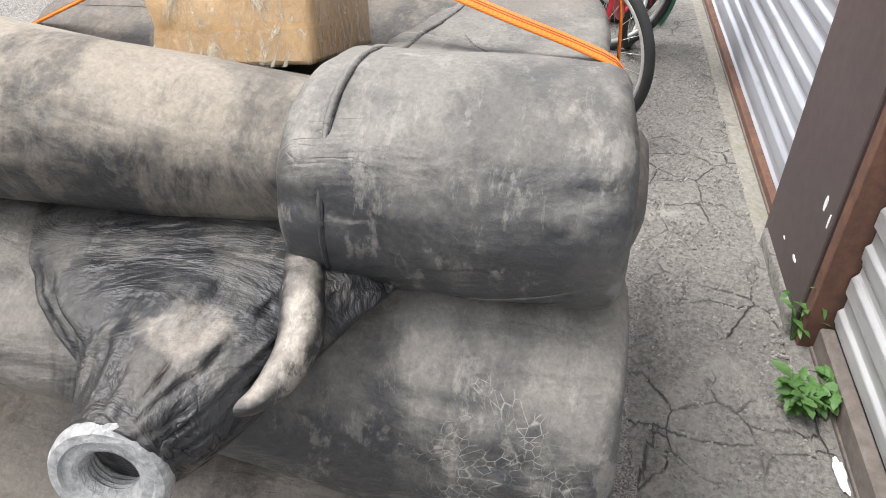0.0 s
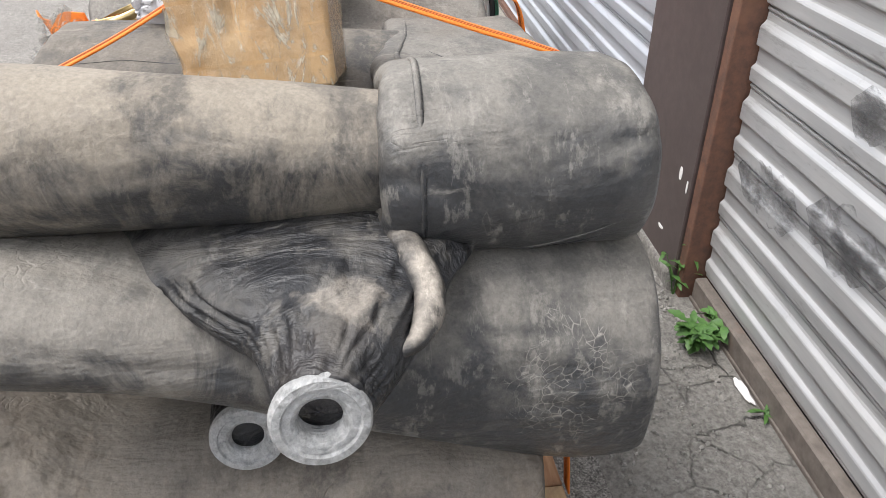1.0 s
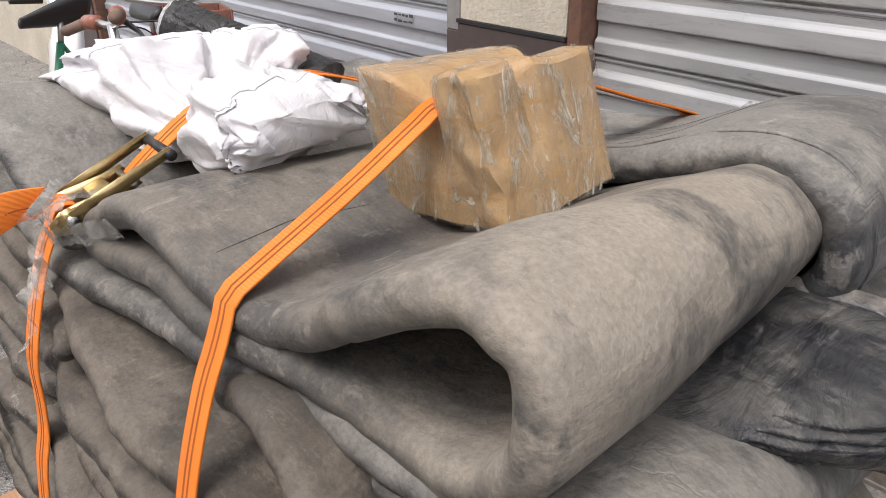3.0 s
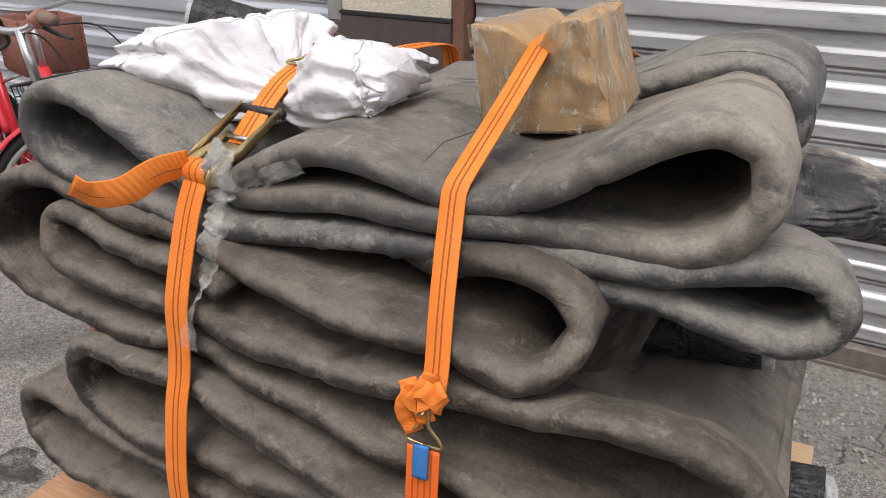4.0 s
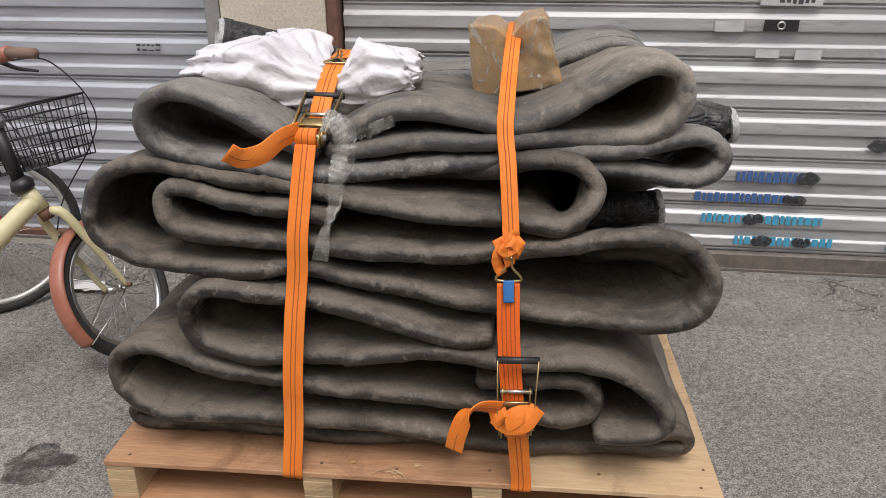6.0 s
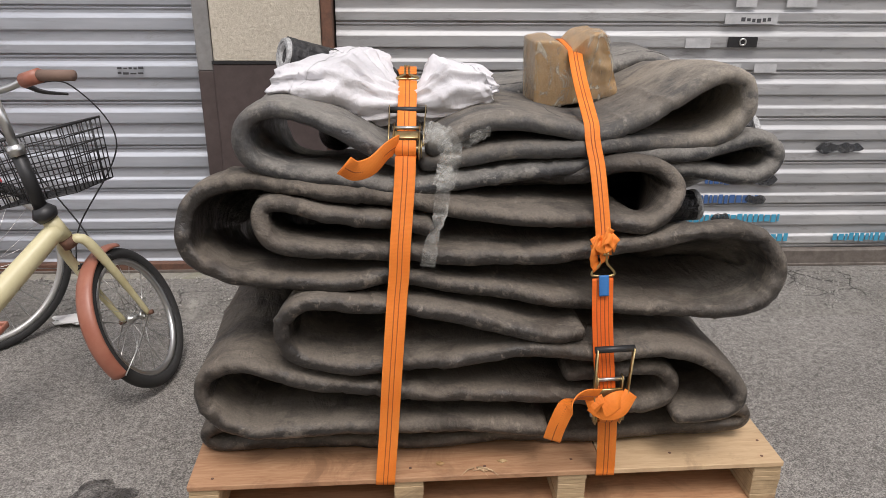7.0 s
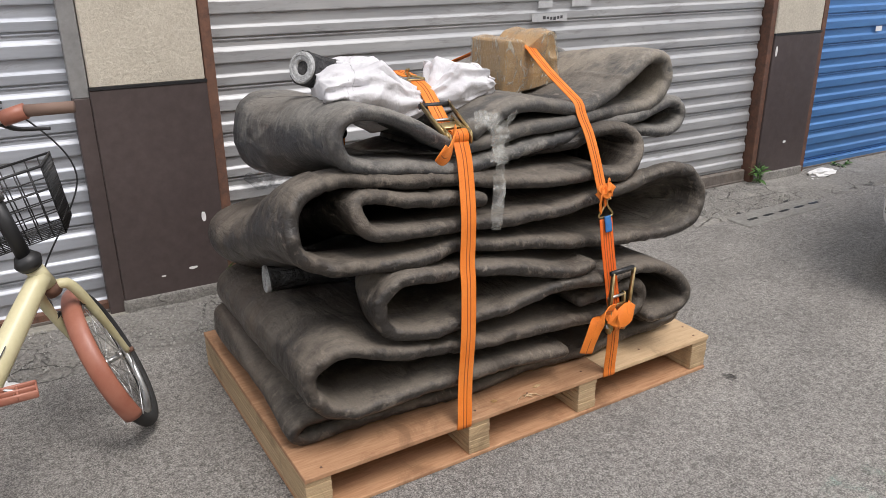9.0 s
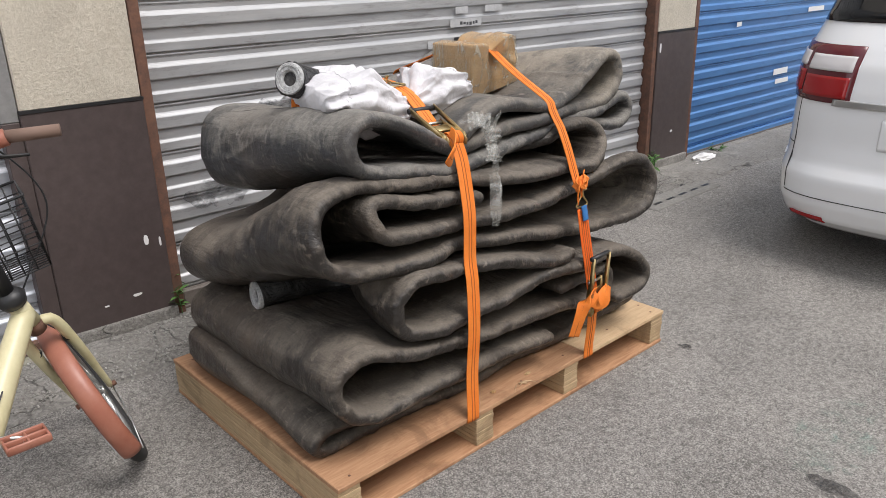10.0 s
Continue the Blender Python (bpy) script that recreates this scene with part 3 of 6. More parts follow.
def fold(name, front, material, parent, yf, yb, back=None, h=0.0275, n=190, ny=26, rough=1.0, seed=0.0, label="", sag=None):
    """A thick rubber sheet folded along the line front (x, z), reaching from its lip at yf(x, z) to yb(x, z)."""
    f = spline(front, n)
    b = f if back is None else spline(back, n)

    def normals(p):
        d = np.gradient(p, axis=0)
        d /= np.linalg.norm(d, axis=1)[:, None] + 1e-9
        return np.stack([-d[:, 1], d[:, 0]], 1)

    nf, nb = normals(f), normals(b)
    step = np.linalg.norm(np.diff(f, axis=0), axis=1).mean()
    cap = [(math.pi / 2 + math.pi * k / 9) for k in range(10)]
    prof = []
    for k in range(ny):
        prof.append((1 - k / ny, 0.0, 1.0))
    for a in cap:
        prof.append((0.0, math.cos(a), math.sin(a)))
    for k in range(1, ny + 1):
        prof.append((k / ny, 0.0, -1.0))
    for k in range(1, 5):
        a = -math.pi / 2 + math.pi * k / 5
        prof.append((1.0, math.cos(a), math.sin(a)))
    rings = []
    for i in range(n):
        end = min(i, n - 1 - i) * step
        thick = h * (math.sqrt(max(0.02, 1 - (1 - min(1, end / h)) ** 2)))
        thick *= 1 + 0.12 * noise.noise(Vector((i * step * 9, seed, 1)))
        y0 = yf(*f[i]) + 0.016 * noise.noise(Vector((i * step * 4, seed, 2))) + 0.005 * noise.noise(Vector((i * step * 24, seed, 5)))
        y1 = yb(*f[i]) + 0.02 * noise.noise(Vector((i * step * 3, seed, 3)))
        ring = []
        for s, cy, o in prof:
            w = s * s * (3 - 2 * s)
            p = f[i] * (1 - w) + b[i] * w
            q = nf[i] * (1 - w) + nb[i] * w
            q /= np.linalg.norm(q) + 1e-9
            y = y0 + h + (y1 - y0 - 2 * h) * s + cy * thick
            lump = rough * (0.011 * noise.noise(Vector((p[0] * 5, y * 4, p[1] * 5 + seed))) + 0.0030 * noise.noise(Vector((p[0] * 16, y * 9, p[1] * 16 + seed))) + 0.0010 * noise.noise(Vector((p[0] * 42, y * 18, p[1] * 42 + seed))))
            bent = noise.noise(Vector((i * step * 6.5 + 0.5 * noise.noise(Vector((y * 4, seed, 3))), y * 1.3, seed + 8)))
            lump -= rough * 0.0055 * max(0.0, 1 - abs(bent) / 0.07) * ease(0.5 + 1.6 * noise.noise(Vector((i * step * 2.2, y * 1.5, seed + 21))))
            r = o * thick + lump
            if sag:
                p = p + np.array((0.0, sag(p[0], y, p[1])))
            ring.append((p[0] + q[0] * r, y, p[1] + q[1] * r))
        rings.append(ring)
    bm = rings_bm(rings)
    ob = under(part(name, bm, material, None, label), parent)

    def spot(u, s, side):
        """A place on the sheet: u along its fold, s from lip to back."""
        i, k = u * (n - 1), ((1 - s) * ny if side > 0 else ny + 9 + s * ny)
        i0, k0 = min(n - 2, int(i)), max(0, min(len(prof) - 2, int(k)))
        a, b = i - i0, k - k0
        q = [Vector(rings[i0 + da][k0 + db]) for da in (0, 1) for db in (0, 1)]
        return q[0].lerp(q[1], b).lerp(q[2].lerp(q[3], b), a)

    return spot


def crease(parent, spot, marks, side, r=0.0022, material=None):
    """A raised seam or crease line over a folded sheet."""
    pts = []
    for (u0, s0), (u1, s1) in zip(marks, marks[1:]):
        k = 14
        pts += [spot(u0 + (u1 - u0) * j / k, s0 + (s1 - s0) * j / k, side) for j in range(k)]
    pts = spline(pts[::3], 60)
    under(part("seam_line", tube_bm([Vector(p) for p in pts], [0.0004, r, r, r, 0.0004], 6), material or RUBBER_NECK), parent)


def nozzle(parent, path, radii, flange_at, facing, r_out, r_in, label, skin=RUBBER_BLACK):
    """The gathered end of an airbag: a wrapped rubber neck with a threaded steel flange."""
    nk = part("neck", wrinkled_neck(path, radii), skin, None, "black wrinkled rubber neck")
    under(nk, parent)
    m = Matrix.Translation(flange_at) @ Vector(facing).normalized().to_track_quat("Z", "Y").to_matrix().to_4x4()
    k = r_out
    prof = [(k * 0.80, -0.012), (k * 0.97, -0.010), (k, -0.004), (k * 0.98, 0.004), (k * 0.93, 0.008), (k * 0.78, 0.0085), (k * 0.74, 0.0055), (r_in * 1.30, 0.0055), (r_in * 1.12, 0.003)]
    for i in range(9):
        prof += [(r_in, -0.002 - i * 0.005), (r_in * 0.95, -0.0045 - i * 0.005)]
    fl = part("flange", lathe_bm(prof, m, 56), GALV, None, label, smooth=False)
    under(fl, parent)
    cap = part("bore", lathe_bm([(0.0005, -0.047), (r_in * 0.96, -0.047)], m, 24), BLACK)
    cap.parent = fl
    cap.matrix_parent_inverse = (parent.matrix_basis @ fl.matrix_parent_inverse).inverted()


def wrinkled_neck(path, radii):
    n, sides = 96, 120
    pts = [Vector(p) for p in spline(path, n)]
    rr = np.interp(np.linspace(0, 1, n), np.linspace(0, 1, len(radii)), [r[0] for r in radii])
    fl = np.interp(np.linspace(0, 1, n), np.linspace(0, 1, len(radii)), [r[1] for r in radii])
    rings = []
    for i, p in enumerate(pts):
        d = (pts[min(i + 1, n - 1)] - pts[max(i - 1, 0)]).normalized()
        side = Vector((0, 1, 0))
        side = (side - d * side.dot(d)).normalized()
        up = d.cross(side)
        ring = []
        for a in np.linspace(0, 2 * math.pi, sides, endpoint=False):
            v = i / (n - 1)
            w = 1 + 0.04 * noise.noise(Vector((math.cos(a) * 3.5, math.sin(a) * 3.5, v * 3))) + 0.02 * noise.noise(Vector((math.cos(a) * 9, math.sin(a) * 9, v * 13)))
            # gathers run along the gathered end, fine pleats across the flat part
            run = ease((v - 0.5) / 0.25) * ease((1.0 - v) / 0.06)
            cut = abs(noise.noise(Vector((math.cos(a) * 4.2, math.sin(a) * 4.2, v * 2.2 + 7))))
            w -= run * 0.10 * max(0.0, 1 - cut / 0.07)
            w += (1 - run) * 0.10 * noise.noise(Vector((v * 60 + 2.0 * math.sin(a), math.cos(a) * 2.5, 4.0))) * min(1, v * 4) * math.sin(a) ** 2
            ring.append(p + (side * math.cos(a) * rr[i] + up * math.sin(a) * fl[i]) * w)
        rings.append(ring)
    return rings_bm(rings)


upper = thing("rubber_airbag", "upper grey rubber airbag folded flat in layers, dusty on top", "airbag", (0.8, 0.55, 0.9))
lower = thing("rubber_airbag", "lower grey rubber airbag folded in thick layers on the pallet", "airbag", (0.8, 0.55, 0.16))
back_y = lambda x, z: 0.93 + 0.045 * x
low_back = lambda x, z: 0.93 - 0.05 * x
pinched = lambda x: 0.030 * math.exp(-((x - 0.56) / 0.09) ** 2) + 0.026 * math.exp(-((x - 1.045) / 0.09) ** 2)

sink = lambda x, y, z: -0.145 * ease((x - 1.10) / 0.16) * ease((y - 0.06) / 0.26) * ease((z - 0.61) / 0.13) * ease((0.845 - z) / 0.03)
# bottom sheet on the pallet
J = [(0.30, 0.222), (0.21, 0.225), (0.082, 0.222), (0.035, 0.200), (0.05, 0.172), (0.12, 0.164), (0.334, 0.163), (0.652, 0.163), (0.872, 0.163), (1.12, 0.170), (1.396, 0.182), (1.495, 0.196), (1.515, 0.222), (1.474, 0.234), (1.346, 0.228)]
fold("bottom_fold", J, RUBBER, lower, lambda x, z: 0.13 - 0.02 * x, low_back, [(x, z + 0.06 * (z > 0.19) * ease((0.45 - x) / 0.3)) for x, z in J], h=0.020, n=360, seed=1.0)
I = [(0.98, 0.405), (1.039, 0.416), (1.124, 0.424), (1.202, 0.425), (1.254, 0.403), (1.272, 0.363), (1.25, 0.321), (1.19, 0.306), (1.102, 0.318), (0.955, 0.347), (0.809, 0.358), (0.663, 0.363), (0.518, 0.377), (0.374, 0.406), (0.26, 0.437), (0.169, 0.466),
     (0.111, 0.461), (0.063, 0.427), (0.055, 0.37), (0.083, 0.318), (0.132, 0.285), (0.213, 0.272), (0.363, 0.274), (0.513, 0.278), (0.661, 0.270), (0.81, 0.257), (0.95, 0.25)]
fold("second_fold", I, RUBBER, lower, lambda x, z: 0.03, low_back, [(x, z - 0.05 * max(0, 1 - x) * (z - 0.25) / 0.25) for x, z in I], h=0.021, n=440, seed=2.0)
G = [(1.022, 0.544), (0.946, 0.545), (0.877, 0.555), (0.739, 0.584), (0.601, 0.611), (0.464, 0.63), (0.367, 0.639), (0.31, 0.625), (0.277, 0.578), (0.279, 0.524), (0.317, 0.48), (0.409, 0.458), (0.553, 0.458), (0.696, 0.476), (0.837, 0.492),
     (0.948, 0.496), (1.087, 0.495), (1.197, 0.493), (1.296, 0.47), (1.383, 0.431), (1.433, 0.379), (1.43, 0.328), (1.375, 0.306), (1.269, 0.300)]
fold("third_fold", G, RUBBER, lower, lambda x, z: 0.03 - 0.03 * x + pinched(x) * (x < 0.9), low_back, [(x + 0.42 * max(0, 0.9 - x), z - 0.06 * max(0, 1 - x)) for x, z in G], h=0.021, n=420, seed=3.0)
M = [(0.70, 0.884), (0.78, 0.888), (0.872, 0.896), (1.005, 0.914), (1.085, 0.94), (1.157, 0.949), (1.21, 0.936), (1.241, 0.893), (1.221, 0.847), (1.152, 0.815), (1.046, 0.82), (0.913, 0.831), (0.779, 0.842), (0.671, 0.858), (0.535, 0.878), (0.399, 0.896), (0.303, 0.913),
     (0.207, 0.921), (0.124, 0.905), (0.072, 0.872), (0.053, 0.817), (0.066, 0.757), (0.121, 0.717), (0.195, 0.693), (0.32, 0.68), (0.46, 0.676), (0.599, 0.674), (0.738, 0.659), (0.876, 0.637)]
M += [(1.016, 0.611), (1.155, 0.591), (1.294, 0.582), (1.41, 0.588), (1.479, 0.625), (1.507, 0.694), (1.482, 0.755), (1.423, 0.791), (1.337, 0.799), (1.233, 0.782), (1.142, 0.76), (1.037, 0.737), (0.888, 0.731), (0.752, 0.737), (0.602, 0.746),
      (0.465, 0.752), (0.328, 0.759), (0.258, 0.779), (0.228, 0.826), (0.238, 0.866), (0.29, 0.868), (0.4, 0.843), (0.509, 0.822), (0.644, 0.806)]
fold("middle_fold", M, RUBBER, upper, lambda x, z: 0.06 - 0.02 * x + 0.4 * max(0, z - 0.8) + pinched(x) + 0.13 * ease((1.06 - x) / 0.2) * (x > 0.69 and z > 0.865), low_back,
     [(x + 0.11 * ease((x - 1.0) / 0.22) * (z > 0.805), z - ease((0.80 - x) / 0.6) * (0.25 + 0.2 * (z - 0.8)) - 0.45 * max(0, z - 0.78) * ease((x - 0.6) / 0.2)) for x, z in M], h=0.021, seed=4.0, n=760, sag=sink)
A1 = [(0.601, 0.945), (0.535, 0.978), (0.471, 1.017), (0.407, 1.051), (0.331, 1.08), (0.28, 1.092), (0.234, 1.085), (0.204, 1.054), (0.202, 1.011), (0.228, 0.973), (0.291, 0.945), (0.397, 0.924), (0.531, 0.905), (0.64, 0.9), (0.722, 0.908), (0.804, 0.92), (0.941, 0.934),
      (1.077, 0.944), (1.2, 0.953), (1.307, 0.966), (1.40, 0.988), (1.469, 0.996), (1.51, 0.982), (1.524, 0.945), (1.496, 0.908), (1.442, 0.894), (1.371, 0.903), (1.284, 0.918), (1.2, 0.922)]
A1b = [(0.60, 0.935), (0.54, 0.955), (0.44, 0.995), (0.33, 1.02), (0.25, 1.018), (0.20, 0.98), (0.185, 0.90), (0.21, 0.82), (0.28, 0.782), (0.40, 0.775), (0.55, 0.785), (0.7, 0.80), (0.85, 0.825), (1.0, 0.855), (1.2, 0.885), (1.35, 0.91), (1.44, 0.88), (1.482, 0.78), (1.458, 0.665), (1.37, 0.615), (1.2, 0.625), (1.05, 0.65)]
side_sheet = fold("upper_fold", A1, RUBBER_SIDE, upper, lambda x, z: 0.09 + 0.05 * x, back_y, A1b, h=0.021, seed=5.0, n=460)
A2 = [(0.612, 0.948), (0.695, 0.957), (0.777, 0.968), (0.872, 0.979), (1.007, 0.984), (1.129, 0.986), (1.251, 0.990), (1.33, 1.0), (1.388, 1.024), (1.417, 1.069), (1.422, 1.115), (1.398, 1.150), (1.354, 1.157), (1.301, 1.138), (1.24, 1.099), (1.177, 1.063), (1.112, 1.034),
      (1.045, 1.016), (0.965, 1.030), (0.87, 1.046), (0.79, 1.046), (0.735, 1.030), (0.68, 1.004), (0.63, 0.975)]
A2b = [(x - 0.060 * ease((x - 1.2) / 0.2), z - 0.040 - 0.040 * ease((z - 1.05) / 0.1)) for x, z in A2]
top_sheet = fold("top_fold", A2, RUBBER_TOP, upper, lambda x, z: 0.135 + 0.01 * x, back_y, A2b, h=0.022, n=400, seed=6.0, rough=0.7, label="sand-coloured dust over grey rubber")
K = [(0.62, 0.995), (0.78, 1.012), (0.95, 1.026), (1.12, 1.060), (1.25, 1.112), (1.335, 1.128), (1.405, 1.10), (1.425, 1.045), (1.412, 0.995), (1.37, 0.960), (1.28, 0.945)]
sleeve = fold("sleeve_fold", K, RUBBER_SIDE, upper, lambda x, z: 0.655 + 0.10 * max(0, 1.2 - x), lambda x, z: 0.968, seed=7.0, h=0.024, n=260, rough=0.7)

# black plugs added inside the rolls so their open ends look dark
under(part("inner_fold", tube_bm([(1.315, 0.60, 1.035), (1.305, 0.72, 1.032), (1.30, 0.84, 1.02), (1.29, 0.95, 1.01)], [0.02, 0.055, 0.062, 0.055], 28, 24, True, 0.72), RUBBER_BLACK, None, "added black plug that darkens the hollow roll"), upper)
under(part("inner_fold", tube_bm([(0.44, 0.62, 0.93), (0.40, 0.74, 0.905), (0.385, 0.85, 0.885), (0.38, 0.96, 0.88)], [0.02, 0.055, 0.078, 0.075], 28, 24, True, 0.85), RUBBER_BLACK, None, "added black plug that darkens the hollow roll"), upper)
crease(upper, sleeve, [(0.05, 0.075), (0.4, 0.065), (0.7, 0.08), (0.97, 0.08)], 1, 0.0042, RUBBER_SIDE)
crease(upper, sleeve, [(0.05, 0.085), (0.4, 0.075), (0.7, 0.09), (0.97, 0.09)], 1, 0.0030, RUBBER_NECK)
crease(upper, sleeve, [(0.95, 0.16), (0.90, 0.5), (0.84, 0.97)], 1, 0.0022, RUBBER_SIDE)
crease(upper, sleeve, [(0.965, 0.16), (0.915, 0.5), (0.855, 0.97)], 1, 0.0012, RUBBER_BLACK)
crease(upper, sleeve, [(0.30, 0.25), (0.42, 0.45), (0.50, 0.75), (0.53, 0.98)], 1, 0.0010)
crease(upper, sleeve, [(0.45, 0.15), (0.52, 0.40), (0.56, 0.70), (0.58, 0.95)], 1, 0.0010)
crease(upper, top_sheet, [(0.80, 0.02), (0.81, 0.15), (0.80, 0.30)], -1, 0.0009)
crease(upper, side_sheet, [(0.17, 0.1), (0.14, 0.5), (0.15, 0.95)], -1, 0.0012, RUBBER_SIDE)
crease(upper, side_sheet, [(0.72, 0.45), (0.76, 0.70), (0.74, 0.98)], -1, 0.0014, RUBBER_SIDE)
nozzle(upper, [(1.16, 0.568, 0.955), (1.34, 0.570, 0.967), (1.45, 0.580, 0.963), (1.55, 0.59, 0.947), (1.634, 0.578, 0.934)],
       [(0.245, 0.026), (0.245, 0.028), (0.24, 0.030), (0.208, 0.034), (0.152, 0.042), (0.088, 0.052), (0.046, 0.046)],
       (1.646, 0.577, 0.931), (1, 0.08, 0.16), 0.049, 0.022, "dusty galvanised threaded flange", RUBBER_NECK)
ridge = part("seam_ridge", tube_bm([(1.33, 0.655, 0.985), (1.41, 0.667, 0.987), (1.47, 0.682, 0.982), (1.53, 0.692, 0.970), (1.575, 0.675, 0.958), (1.59, 0.645, 0.95)], [0.016, 0.019, 0.022, 0.022, 0.016, 0.004], 14, 36, True, 1.0), RUBBER_RIDGE)
under(ridge, upper)
nozzle(lower, [(1.13, 0.45, 0.69), (1.28, 0.46, 0.715), (1.37, 0.465, 0.722), (1.450, 0.47, 0.7265)], [(0.10, 0.03), (0.058, 0.046), (0.047, 0.046), (0.0455, 0.0455)],
       (1.456, 0.471, 0.727), (1, 0.05, 0.16), 0.048, 0.021, "galvanised threaded flange")
nozzle(lower, [(1.25, 0.44, 0.49), (1.38, 0.42, 0.50), (1.49, 0.39, 0.51), (1.580, 0.392, 0.516)], [(0.09, 0.03), (0.055, 0.045), (0.045, 0.045), (0.046, 0.046)],
       (1.582, 0.392, 0.516), (1, 0.35, -0.05), 0.040, 0.020, "galvanised threaded flange")
nozzle(upper, [(0.55, 0.62, 1.09), (0.42, 0.56, 1.12), (0.33, 0.52, 1.145), (0.266, 0.488, 1.166)], [(0.06, 0.03), (0.05, 0.045), (0.049, 0.049), (0.051, 0.051)],
       (0.265, 0.487, 1.167), (-1, -0.5, 0.25), 0.047, 0.02, "pale threaded steel flange")
nozzle(lower, [(0.45, 0.50, 0.50), (0.32, 0.54, 0.505), (0.22, 0.56, 0.505), (0.13, 0.575, 0.50)], [(0.11, 0.03), (0.06, 0.045), (0.048, 0.048), (0.048, 0.048)],
       (0.125, 0.575, 0.498), (-1, 0.15, 0.05), 0.047, 0.02, "pale threaded steel flange")

# ---- straps ----
def stitched(parent, points, across, width, material, n=70, rows=(-0.11, 0.11), name="webbing"):
    w = under(part(name, band_bm(points, across, width, 0.0035, n), material), parent)
    for r in rows:
        off = [tuple(Vector(p) + Vector(across if not isinstance(across, list) else across[0]).normalized() * r * width) for p in points]
        st = part("stitching", band_bm(off, across, 0.0022, 0.0052, n), STITCH)
        under(st, parent)
    return w


def ratchet(parent, m, handle_tilt, wrapped, reach=0.138):
    """Ratchet buckle: x across the strap, y along it, z away from the load."""
    def place(name, bm, material, label=""):
        bm.transform(m)
        return under(part(name, bm, material, None, label), parent)

    for sx in (-1, 1):
        plate = [(-0.052, 0.004), (-0.050, 0.022), (-0.030, 0.032), (0.0, 0.030), (0.05, 0.022), (0.082, 0.020), (0.086, 0.006), (0.04, 0.002), (-0.03, -0.004)]
        bm = rings_bm([[(sx * (0.031 + o), y, z) for y, z in plate] for o in (0.0, 0.0025)])
        place("side_plate", bm, BRASS, "yellow zinc-plated side plate")
        gear = []
        for k in range(24):
            a = 2 * math.pi * k / 24
            r = 0.021 if k % 2 else 0.017
            gear.append((-0.022 + r * math.cos(a), 0.014 + r * math.sin(a)))
        place("ratchet_wheel", rings_bm([[(sx * (0.036 + o), y, z) for y, z in gear] for o in (0.0, 0.003)]), BRASS)
        c, t = math.cos(handle_tilt), math.sin(handle_tilt)
        arm = [(-0.02, 0.010), (-0.02, 0.028), (0.03, 0.030), (reach - 0.018, 0.027), (reach - 0.018, 0.013)]
        arm = [(-0.022 + (y + 0.022) * c - (z - 0.014) * t, 0.014 + (y + 0.022) * t + (z - 0.014) * c) for y, z in arm]
        place("handle_arm", rings_bm([[(sx * (0.041 + 0.004 * (y > 0.05) + o), y, z) for y, z in arm] for o in (0.0, 0.0025)]), BRASS)
    gy, gz = -0.022 + reach * math.cos(handle_tilt), 0.014 + reach * math.sin(handle_tilt)
    place("grip", tube_bm([(-0.049, gy, gz), (0.049, gy, gz)], 0.0085, 14), BLACK, "black plastic grip bar")
    place("pawl", box_bm((-0.03, 0.018, 0.012), (0.03, 0.050, 0.020), 0.002), BRASS)
    place("spindle", tube_bm([(-0.045, -0.022, 0.014), (0.045, -0.022, 0.014)], 0.008, 12), STEEL)
    place("cross_bolt", tube_bm([(-0.038, 0.074, 0.012), (0.038, 0.074, 0.012)], 0.005, 10), STEEL)
    roll = []
    for k in range(46):
        a = 2 * math.pi * 1.9 * k / 45
        r = 0.012 + 0.012 * k / 45
        roll.append((0.0, -0.022 + r * math.cos(a), 0.014 + r * math.sin(a)))
    place("webbing_roll", band_bm(roll, (1, 0, 0), 0.05, 0.003, 80), ORANGE, "webbing wound on the spindle")
    for r in (-0.007, 0.007):
        place("stitching", band_bm([(r, y, z) for _, y, z in roll], (1, 0, 0), 0.002, 0.0045, 80), STITCH)


def hook(parent, m):
    """Double-J wire hook of a lashing strap."""
    for sx in (-1, 1):
        pts = [(sx * 0.004, 0.052, 0.016), (sx * 0.005, 0.058, 0.004), (sx * 0.006, 0.045, -0.002), (sx * 0.008, 0.025, 0.0), (sx * 0.026, 0.004, 0.0), (sx * 0.026, -0.006, 0.0), (0, -0.009, 0.0)]
        bm = tube_bm(pts, 0.0032, 8, 30)
        bm.transform(m)
        under(part("wire_hook", bm, BRASS, None, "plated steel wire hook"), parent)


X = (1, 0, 0)
left_strap = thing("ratchet_strap", "orange ratchet strap over the sacks with its buckle on top", "strap", (0.55, 0.0, 0.14), "lashing straps")
stitched(left_strap, [(0.513, -0.004, 0.125), (0.515, -0.003, 0.16), (0.525, 0.010, 0.28), (0.535, 0.010, 0.43), (0.546, 0.026, 0.57), (0.552, 0.042, 0.64), (0.558, 0.048, 0.70), (0.562, 0.052, 0.77), (0.568, 0.068, 0.84), (0.576, 0.096, 0.93), (0.579, 0.120, 0.978)], X, 0.05, ORANGE)
RAT_A = Matrix.Translation((0.582, 0.1645, 0.985)) @ pose(0, 0, 0, 20, 0, -4)
ratchet(left_strap, RAT_A, radians(4), True, 0.16)
stitched(left_strap, [(0.585, 0.225, 1.012), (0.588, 0.28, 1.055), (0.592, 0.34, 1.095), (0.594, 0.39, 1.112)], X, 0.048, ORANGE, 30)
hook(left_strap, Matrix.Translation((0.594, 0.40, 1.118)) @ pose(0, 0, 0, 10, 0, 0))
